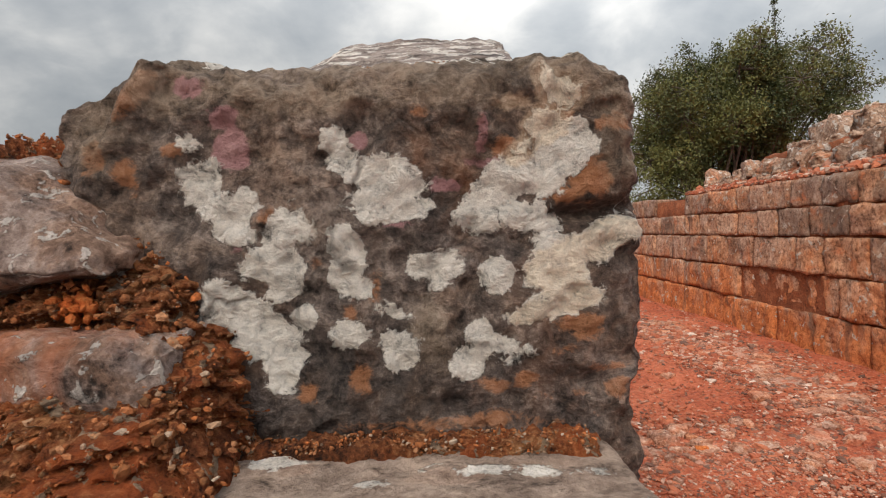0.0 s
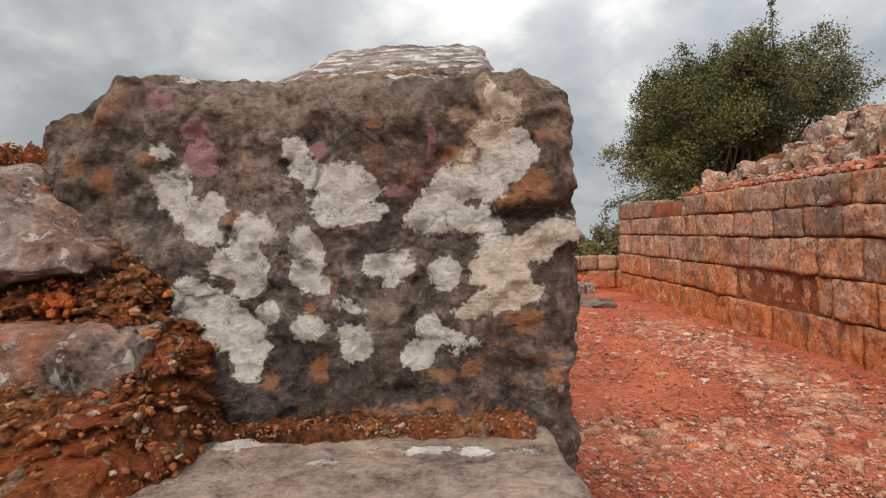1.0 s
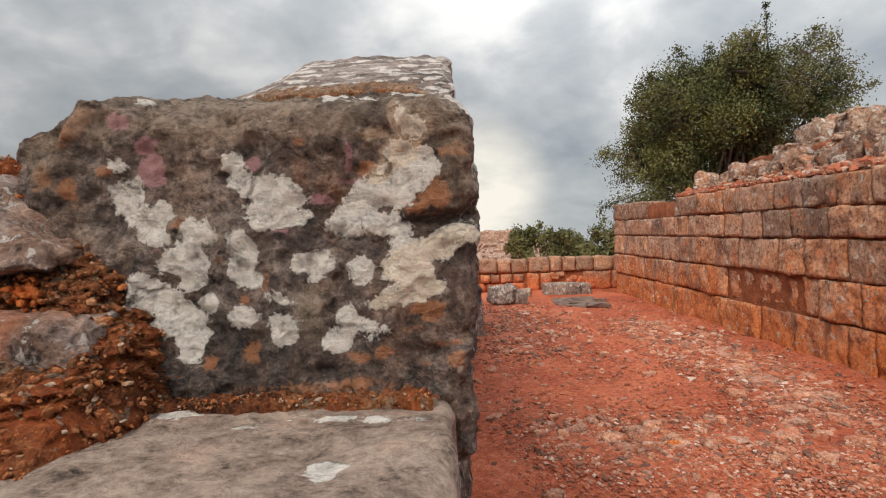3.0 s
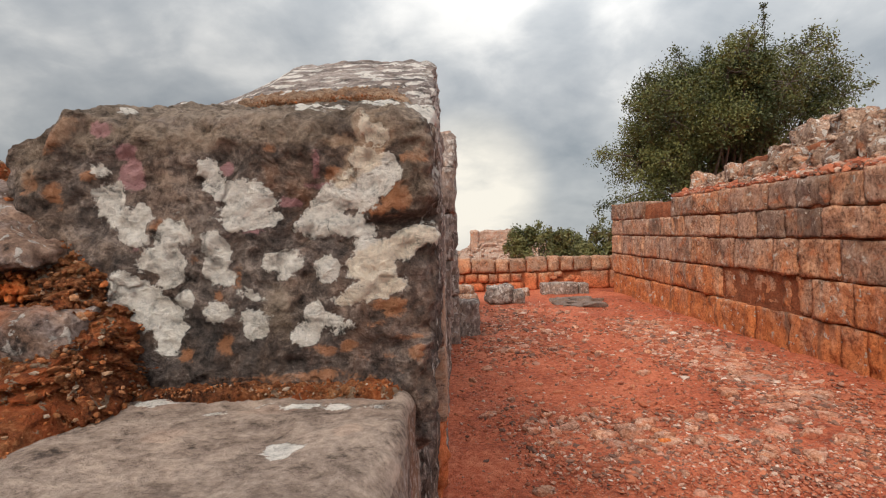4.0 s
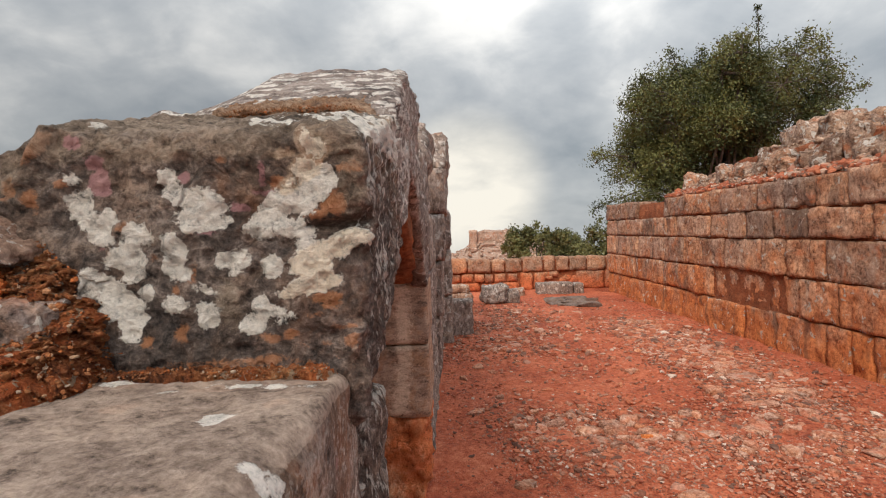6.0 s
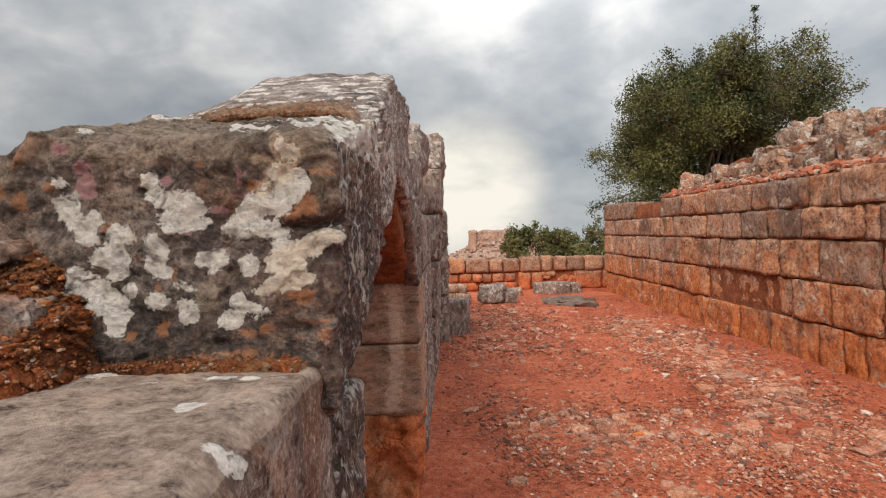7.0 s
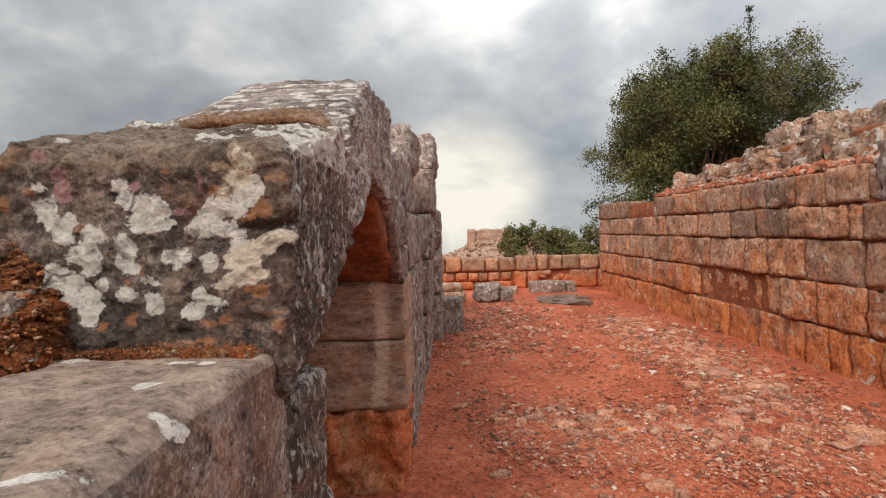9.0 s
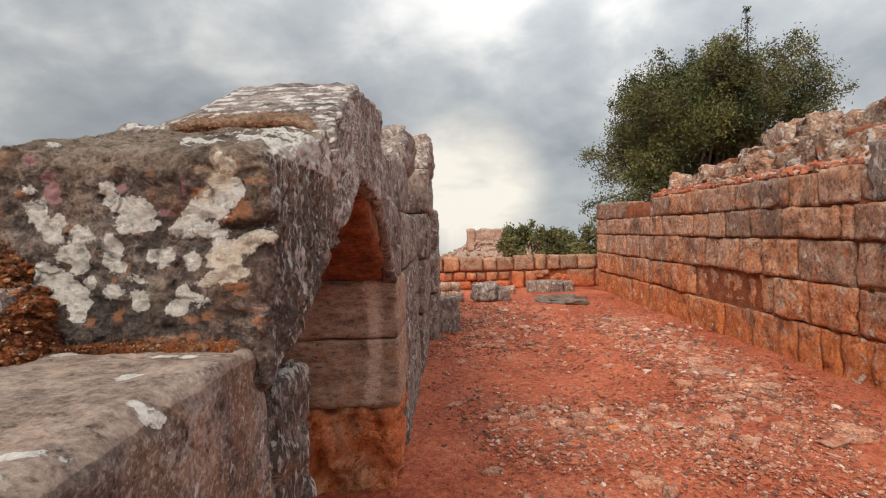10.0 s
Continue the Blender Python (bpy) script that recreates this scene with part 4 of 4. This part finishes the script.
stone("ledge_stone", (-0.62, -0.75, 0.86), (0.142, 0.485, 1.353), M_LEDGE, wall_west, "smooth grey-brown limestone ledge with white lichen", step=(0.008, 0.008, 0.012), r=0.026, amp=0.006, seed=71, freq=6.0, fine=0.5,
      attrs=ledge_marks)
stone("stone", (-0.5, 0.505, 0.70), (0.155, 0.715, 1.262), M_HERO, wall_west, step=0.012, r=0.022, amp=0.018, seed=73, freq=9.0, attrs=weathered_side)
stone("stone", (-0.5, 0.49, -0.2), (0.155, 0.70, 0.69), M_HERO, wall_west, step=0.02, r=0.03, amp=0.018, seed=74, attrs=weathered_side)
stone("stone", (-0.62, -0.75, 0.42), (0.15, 0.48, 0.85), M_GREY, wall_west, step=0.04, r=0.03, amp=0.015, seed=75)
stone("stone", (-0.62, -0.75, -0.2), (0.15, 0.48, 0.41), M_GREY, wall_west, step=0.05, r=0.03, amp=0.015, seed=76)
# thin earth and moss in the joint under the springer
stone("mortar_bed", (-0.19, 0.402, 1.335), (0.122, 0.60, 1.359), M_MORTAR, wall_west, "thin seam of rusty earth", step=0.004, r=0.008, amp=0.009, seed=77, freq=50.0, fine=0.6)


# rubble and mortar heaped beside the springer
def heap_shape(w, u):
    x, y, z = w.T
    k = np.clip((z - 1.34) / 0.28, 0, 1)
    x = x - 0.175 * k ** 1.1 * (u[:, 0] + 1) / 2
    toe = np.clip((-0.145 - x) / 0.05, 0, 1)
    y = y + (1 - u[:, 1]) / 2 * (0.075 * k - 0.165 * toe * (1 - k) ** 2.6)
    return np.column_stack([x, y, z])


HEAP = dict(lo=(-0.80, 0.40, 1.335), hi=(-0.135, 0.75, 1.622))
hv, hf, hw, hn = worn_block(HEAP["lo"], HEAP["hi"], (190, 56, 100), 0.05, 0.022, 91, 24.0, 0.8, heap_shape)
heap = link_mesh("mortar_heap", hv, hf, M_MORTAR, wall_west, "rough red-brown mortar full of small stones", at=(-0.45, 0.5, 1.34))
rng = np.random.default_rng(8)
front = np.where((hn[:, 1] < 0.3) & (hv[:, 0] > -0.62) | (hn[:, 2] > 0.5))[0]
pick = rng.choice(front, 22000)
pebbles("mortar_pebbles", hv[pick] + rng.normal(0, 0.0022, (22000, 3)), rng.gamma(1.3, 0.0009, 22000) + 0.0006, 0.8, M_PEBBLE, wall_west, "small red and grey stones in mortar", rng)


def wedge(w, u):
    x, y, z = w.T
    a = np.clip((x + 0.60) / 0.37, 0, 1)
    top = (u[:, 2] + 1) / 2
    z = z - top * 0.075 * np.clip((a - 0.6) / 0.4, 0, 1) ** 1.2 + (1 - top) * 0.03 * a
    return np.column_stack([x, y + 0.05 * top, z])


stone("rubble_stone", (-0.60, 0.362, 1.47), (-0.258, 0.58, 1.605), M_HERO_PLAIN, wall_west, "smooth grey and rusty field stone", step=0.006, r=0.04, amp=0.014, seed=93, freq=8.0, warp=wedge)
stone("rubble_stone", (-0.40, 0.345, 1.396), (-0.198, 0.47, 1.463), M_HERO_PLAIN, wall_west, "grey stone bedded in the mortar", step=0.006, r=0.03, amp=0.012, seed=95, freq=10.0)
stone("rubble_stone", (-0.50, 0.15, 1.335), (-0.268, 0.262, 1.392), M_LOOSE, wall_west, "pale field stone", step=0.008, r=0.025, amp=0.008, seed=96)
m = 1500
grit = np.concatenate([np.stack([rng.uniform(-0.19, 0.115, m), rng.uniform(0.400, 0.43, m), rng.uniform(1.350, 1.362, m)], 1),
                       np.stack([gx0 := rng.uniform(-0.22, 0.16, m), 0.915 + 0.10 * np.clip(-gx0, 0, 1) + rng.uniform(-0.012, 0.02, m), rng.uniform(1.797, 1.822, m) - 0.08 * np.clip((gx0 - 0.06) / 0.1, 0, 1) ** 2], 1)])
pebbles("seam_grit", grit, rng.gamma(1.5, 0.0005, 2 * m) + 0.0004, 0.8, M_PEBBLE, wall_west, "gritty crumbs of mortar in the joints", rng)
spot = np.argmin(np.hypot(hv[:, 0] + 0.293, hv[:, 2] - 1.482) + 0.3 * hv[:, 1])
pebbles("orange_crust", hv[spot] + rng.normal(0, 1, (60, 3)) * np.array([0.009, 0.004, 0.007]), rng.uniform(0.003, 0.006, 60), 0.8, M_ORANGE, wall_west, "bright orange lichen crust", rng)

# ---- loose blocks in the court ----
def block(name, label, lo, hi, material, seed, r=0.05, amp=0.03, step=0.05, warp=None):
    ob = stone(name, lo, hi, material, None, "", step=step, r=r, amp=amp, seed=seed, freq=5.0, warp=warp)
    return tagged(ob, label, "stone block")


block("stone_block", "squared grey limestone block standing on red earth", (0.31, 7.45, -0.1), (0.68, 7.95, 0.47), M_GREY, 601, 0.035)
block("stone_block", "long rough limestone block lying on red earth", (1.08, 10.85, -0.12), (1.62, 11.4, 0.30), M_GREY, 602, 0.12, 0.09)
block("stone_block", "small rough stone beside a longer block", (1.6, 10.95, -0.12), (1.88, 11.3, 0.22), M_GREY, 603, 0.07, 0.05)
block("stone_block", "flat reddish stone under another stone", (0.30, 11.0, -0.12), (0.86, 11.5, 0.14), M_RUBBLE, 604, 0.06, 0.04)
block("stone_block", "flat reddish stone lying on another stone", (0.34, 11.05, 0.13), (0.80, 11.45, 0.32), M_RUBBLE, 605, 0.06, 0.04)
block("stone_block", "long squared limestone beam lying before the low wall", (2.52, 12.2, -0.12), (3.40, 12.6, 0.20), M_GREY, 606, 0.025, 0.015)
block("stone_block", "short squared limestone block beside the beam", (3.42, 12.18, -0.12), (3.66, 12.55, 0.17), M_GREY, 607, 0.025, 0.015)
block("stone_block", "small rough stone at the foot of the low wall", (1.95, 12.1, -0.12), (2.2, 12.4, 0.1), M_RUBBLE, 608, 0.05, 0.03)
slabs = thing("stone_paving", "dark flat slabs laid on the red earth", "paving", at=(2.9, 10.6, -0.06))
r3 = np.random.default_rng(14)
for k in range(13):
    x, y, w = r3.uniform(2.55, 3.3), 10.08 + 0.09 * k, r3.uniform(0.22, 0.42)
    chunk("slab", (x - w, y, -0.12), (x + w, y + r3.uniform(0.1, 0.22), -0.03 + r3.uniform(0, 0.05)), M_SLAT, slabs, seed=620 + k, tilt=0.07, skin=0.15)

# flat stones lying about, in two straggling bands and singly
rng = np.random.default_rng(12)


def loose(x, y, sx, sy, h, turn, seed):
    z = float(land(np.array(x), np.array(y)))
    ob = chunk("loose_stone", (-sx / 2, -sy / 2, -0.5 * h - 0.02), (sx / 2, sy / 2, h + 0.016), M_LOOSE, seed=seed, tilt=0.1, skin=0.12)
    ob.matrix_world = pose(x, y, z - 0.5 * h - 0.02, 0, 0, turn)
    return tagged(ob, "flat pale stone bedded in red earth", "stone", "stones strewn over the court")


seed = 700
for x, y, sx, sy in [(3.32, 5.85, 0.42, 0.2), (3.23, 5.32, 0.42, 0.24), (3.16, 4.87, 0.46, 0.22), (2.95, 4.1, 0.3, 0.16), (3.3, 3.2, 0.6, 0.2), (3.47, 7.77, 0.42, 0.25), (0.95, 6.52, 0.34, 0.2), (3.35, 4.35, 0.35, 0.2),
                     (2.62, 3.57, 0.3, 0.18), (2.2, 3.5, 0.22, 0.14), (1.74, 3.46, 0.2, 0.13), (1.12, 3.8, 0.2, 0.12), (0.49, 4.17, 0.16, 0.1), (0.72, 2.79, 0.16, 0.1), (1.38, 3.43, 0.2, 0.13), (1.65, 2.6, 0.2, 0.13), (2.9, 6.9, 0.3, 0.15)]:
    seed += 1
    loose(x, y, sx, sy, rng.uniform(0.006, 0.02), rng.uniform(-30, 30), seed)
for k in range(275):
    band = rng.random()
    if band < 0.12:
        x, y = rng.normal(1.25, 0.45), rng.normal(7.6, 1.3)
    elif band < 0.42:
        s = rng.random()
        x, y = 3.2 + 0.2 * s + rng.normal(0, 0.22), 3.6 + 4.6 * s + rng.normal(0, 0.3)
    elif band < 0.75:
        s = rng.random()
        x, y = 0.8 + 2.9 * s + rng.normal(0, 0.15), 3.7 - 0.5 * s + rng.normal(0, 0.25)
    else:
        x, y = rng.uniform(0.4, 4.1), rng.uniform(2.0, 10.5)
    seed += 1
    size = 0.03 + rng.gamma(1.8, 0.024)
    loose(min(max(x, 0.35), 4.2), y, size * rng.uniform(1.0, 1.6), size, 0.38 * size * rng.uniform(0.3, 1.0), rng.uniform(0, 180), seed)

tagged(chunk("loose_stone", (1.67, 3.42, -0.07), (1.79, 3.5, 0.0), M_ORANGE, seed=5), "bright orange stone lying on red earth", "stone", "stones strewn over the court")

# gravel
N = 56000
s = rng.random(N)
kind = rng.random(N)
gx = np.where(kind < 0.36, 3.2 + 0.2 * s + rng.normal(0, 0.3, N), np.where(kind < 0.66, 0.8 + 2.9 * s + rng.normal(0, 0.2, N), np.where(kind < 0.74, rng.normal(1.2, 0.5, N), rng.uniform(0.15, 4.35, N))))
gy = np.where(kind < 0.36, 3.6 + 4.6 * s + rng.normal(0, 0.4, N), np.where(kind < 0.66, 3.6 - 0.7 * s + rng.normal(0, 0.45, N), np.where(kind < 0.74, rng.normal(7.8, 1.3, N), 1.6 + 9.5 * rng.random(N) ** 1.5)))
keep = (gx > 0.2) & (gx < 4.36) & (gy > 0.8)
gx, gy = gx[keep], gy[keep]
gs = 0.0028 + rng.gamma(1.2, 0.0066, len(gx)) * np.where(kind[keep] > 0.74, 0.6, 1.0) * np.clip(gy / 4.0, 0.75, 1.6)
gravel = pebbles("gravel", np.stack([gx, gy, land(gx, gy) + 0.004], 1), gs, 0.5, M_GRAVEL, None, "", rng)
tagged(gravel, "loose red and grey gravel strewn over earth", "gravel")


# weed rooted in a joint of the east wall
weed = thing("weed", "small green weed rooted in a wall joint", "plant", at=(FACE_E - 0.01, 4.24, 0.86))
r2 = np.random.default_rng(5)
for k in range(26):
    a, up, ln = r2.uniform(-1.4, 1.4), r2.uniform(-0.3, 1.0), r2.uniform(0.03, 0.06)
    root = np.array([FACE_E - 0.012, 4.24 + r2.normal(0, 0.012), 0.86 + r2.normal(0, 0.01)])
    d = np.array([-math.cos(a) * 0.7, math.sin(a), up]) * ln
    s = np.array([0.2, 0.5, -0.3]) * 0.018
    link_mesh("leaf", [root, root + d * 0.6 + s, root + d, root + d * 0.6 - s], [(0, 1, 2, 3)], M_LEAF, weed, at=tuple(root))


# ---- trees ----
def tube(points, radii, sides=6):
    v, f = [], []
    for k, (p, r) in enumerate(zip(points, radii)):
        d = (Vector(points[min(k + 1, len(points) - 1)]) - Vector(points[max(k - 1, 0)])).normalized()
        a = d.orthogonal().normalized()
        b = d.cross(a)
        for q in range(sides):
            t = 2 * math.pi * q / sides
            v.append(tuple(Vector(p) + (a * math.cos(t) + b * math.sin(t)) * r))
    for k in range(len(points) - 1):
        for q in range(sides):
            i, j = k * sides + q, k * sides + (q + 1) % sides
            f.append((i, j, j + sides, i + sides))
    return v, f


def tree(name, label, base, clumps, leaf, per, material, seed, sprigs=(), trunk=0.16, limbs=True):
    """clumps: (centre, radius) of the crown's boughs; each bough is a limb with a cloud of small leaves round its twigs."""
    rng = np.random.default_rng(seed)
    root = thing(name, label, "tree", at=base)
    base = np.array(base, float)
    heart = np.mean([c for c, _ in clumps], axis=0)
    fork = base + (heart - base) * np.array([0.25, 0.25, 0.35])
    v, f = [], []

    def add(points, radii):
        nv, nf = tube([tuple(p) for p in points], radii)
        o = len(v)
        v.extend(nv)
        f.extend([tuple(o + i for i in q) for q in nf])
    bend = base + (fork - base) * 0.5 + np.array([0.1, -0.05, 0])
    tv, tf = tube([tuple(base - [0, 0, 0.3]), tuple(bend), tuple(fork)], [trunk * 1.3, trunk, trunk * 0.8], 9)
    link_mesh("trunk", tv, tf, M_BARK, root, at=tuple(base))
    centres = []
    for c, r in clumps:
        c = np.array(c, float)
        midp = fork + (c - fork) * 0.5 + rng.normal(0, 0.15, 3)
        if limbs:
            lv, lf = tube([tuple(fork), tuple(midp), tuple(c)], [trunk * 0.45, trunk * 0.25, trunk * 0.1])
            link_mesh("limb", lv, lf, M_BARK, root, at=tuple(fork))
        for _ in range(max(4, int(per / 60))):
            d = rng.normal(0, 1, 3)
            d /= np.linalg.norm(d)
            tip = c + d * r * rng.uniform(0.55, 1.12) * np.array([1, 1, 0.85])
            centres.append((c, tip, 0.24 * r + 0.05))
    for a, b, spread in sprigs:
        a, b = np.array(a, float), np.array(b, float)
        if limbs:
            add([a, (a + b) / 2, b], [0.022, 0.015, 0.005])
        for q in np.linspace(0.25, 1, 6):
            centres.append((a, a + (b - a) * q, spread * (1.15 - 0.8 * q)))
    if limbs:
        for a, b, _ in centres[::2]:
            add([a + (b - a) * 0.1, b], [0.014, 0.004])
        tagged(link_mesh("twig_mass", v, f, M_BARK, root, "thin dark twigs", at=tuple(base)), kind="stuff")
    count = 80
    P = np.concatenate([tip + rng.normal(0, 1, (count, 3)) * spread * 0.62 for _, tip, spread in centres])
    m = len(P)
    a = rng.normal(0, 1, (m, 3))
    a /= np.linalg.norm(a, axis=1, keepdims=True)
    b = np.cross(a, rng.normal(0, 1, (m, 3)))
    b /= np.linalg.norm(b, axis=1, keepdims=True)
    size = leaf * rng.uniform(0.6, 1.3, (m, 1))
    quad = np.stack([P - a * size, P + b * size * 0.45, P + a * size, P - b * size * 0.45], 1).reshape(-1, 3)
    crown = link_mesh("crown", quad, np.arange(4 * m).reshape(-1, 4).tolist(), material, root, at=tuple(base), flat=True)
    tagged(crown, "dense small dark green leaves", kind="stuff")
    return root


rng = np.random.default_rng(21)
OAK = []
for k in range(92):
    a, q = rng.uniform(0, 6.283), rng.random() ** 0.5
    x, y = 7.6 + 2.75 * q * math.cos(a), 13.4 + 1.7 * q * math.sin(a)
    dome = 1.9 + 4.05 * max(0.0, 1 - (abs(x - 8.1) / 3.9) ** 2.2) ** 0.5
    OAK.append(((x, y, max(1.7, dome - 0.35 - rng.random() ** 1.5 * 3.0)), rng.uniform(0.5, 0.8)))
SPRIGS = [((8.5, 13, 5.4), (8.45, 13, 7.0), 0.2), ((9.0, 13, 5.2), (9.7, 13, 6.4), 0.26), ((6.6, 13, 5.0), (6.2, 13, 6.0), 0.3), ((7.2, 13, 5.2), (7.0, 13, 6.0), 0.28), ((10.0, 13, 4.5), (11.2, 13, 5.0), 0.3),
          ((5.5, 12.8, 4.2), (4.85, 12.8, 4.65), 0.3), ((5.0, 12.8, 3.3), (4.15, 12.8, 3.4), 0.3), ((5.2, 12.8, 2.4), (4.1, 12.8, 2.0), 0.28), ((5.9, 13, 4.8), (5.5, 13, 5.3), 0.28), ((9.6, 13, 5.0), (10.2, 13, 5.6), 0.3),
          ((7.8, 13, 5.4), (7.6, 13, 6.2), 0.28)]
tree("oak_tree", "evergreen oak with a broad dark green crown behind the wall", (7.4, 13.3, -0.3), OAK, 0.035, 1500, M_LEAF, 31, SPRIGS)


def bush(name, label, x, y, wide, z0, top, seed, leaf=0.085):
    rng = np.random.default_rng(seed)
    clumps = []
    for k in range(20):
        a, q = rng.uniform(0, 6.283), rng.random() ** 0.5
        dx = wide * q * math.cos(a)
        dome = z0 + (top - z0) * max(0.05, 1 - (dx / wide) ** 2) ** 0.5
        clumps.append(((x + dx, y + 0.6 * wide * q * math.sin(a), rng.uniform(z0, max(z0 + 0.2, dome - 0.4))), rng.uniform(0.5, 0.8)))
    return tree(name, label, (x, y, float(land(np.array(x), np.array(y)))), clumps, leaf, 600, M_BUSH, seed, trunk=0.14)


bush("far_tree", "round dark green tree beyond the low wall", 5.1, 27.0, 2.2, -1.5, 2.15, 41)
bush("far_tree", "green tree beyond the low wall", 8.4, 26.0, 1.9, -1.5, 1.75, 42)
bush("far_tree", "small dark tree far beyond the low wall", 10.3, 38.0, 1.0, -1.5, 1.75, 43)


# ---- far hill with a ruin ----
def hill():
    xs, ys = np.linspace(-6, 26, 110), np.linspace(44, 84, 70)
    X, Y = np.meshgrid(xs, ys, indexing="ij")
    ridge = np.interp(X, [-6, 0.4, 2.8, 4.5, 8, 14, 20, 26], [-9, -1.6, -0.5, 0.5, 1.1, -1.0, -4.0, -12.0])
    low = land(X, Y) - 1
    Z = low + np.maximum(ridge - low, 0) * np.exp(-((Y - 60) / 8) ** 2)
    p = np.stack([X, Y, Z], -1).reshape(-1, 3)
    p[:, 2] += 0.35 * wob(p, 0.6, 77, 4)
    r = np.random.default_rng(6)
    near = np.where((p[:, 1] > 50) & (p[:, 1] < 60) & (p[:, 0] > -1) & (p[:, 0] < 12))[0]
    spread = p[r.choice(near, 900)] + r.uniform(-0.3, 0.3, (900, 3)) * np.array([1, 1, 0.2])
    tagged(pebbles("hill_rocks", spread, r.gamma(2.0, 0.09, 900) + 0.05, 0.7, M_RUBBLE, None, "", r), "pale broken rocks strewn over a far hill", "rocks")
    i = np.arange(X.size).reshape(X.shape)
    f = np.stack([i[:-1, :-1], i[1:, :-1], i[1:, 1:], i[:-1, 1:]], -1).reshape(-1, 4)
    return tagged(link_mesh("far_hill", p, f.tolist(), M_RUBBLE), "rocky reddish hill beyond the site", "hill", kind="structure")


hill()
ruin = thing("ruined_tower", "stub of a ruined stone tower on a far hill", "ruin", at=(3.5, 58, 0.0))
stone("tower", (3.1, 57.5, -1.4), (4.0, 59, 1.6), M_RUBBLE, ruin, step=0.2, r=0.12, amp=0.15, seed=81, freq=1.5)
stone("wall", (3.9, 57.8, -0.8), (8.0, 59, 1.5), M_RUBBLE, ruin, step=0.2, r=0.2, amp=0.25, seed=82, freq=1.5)
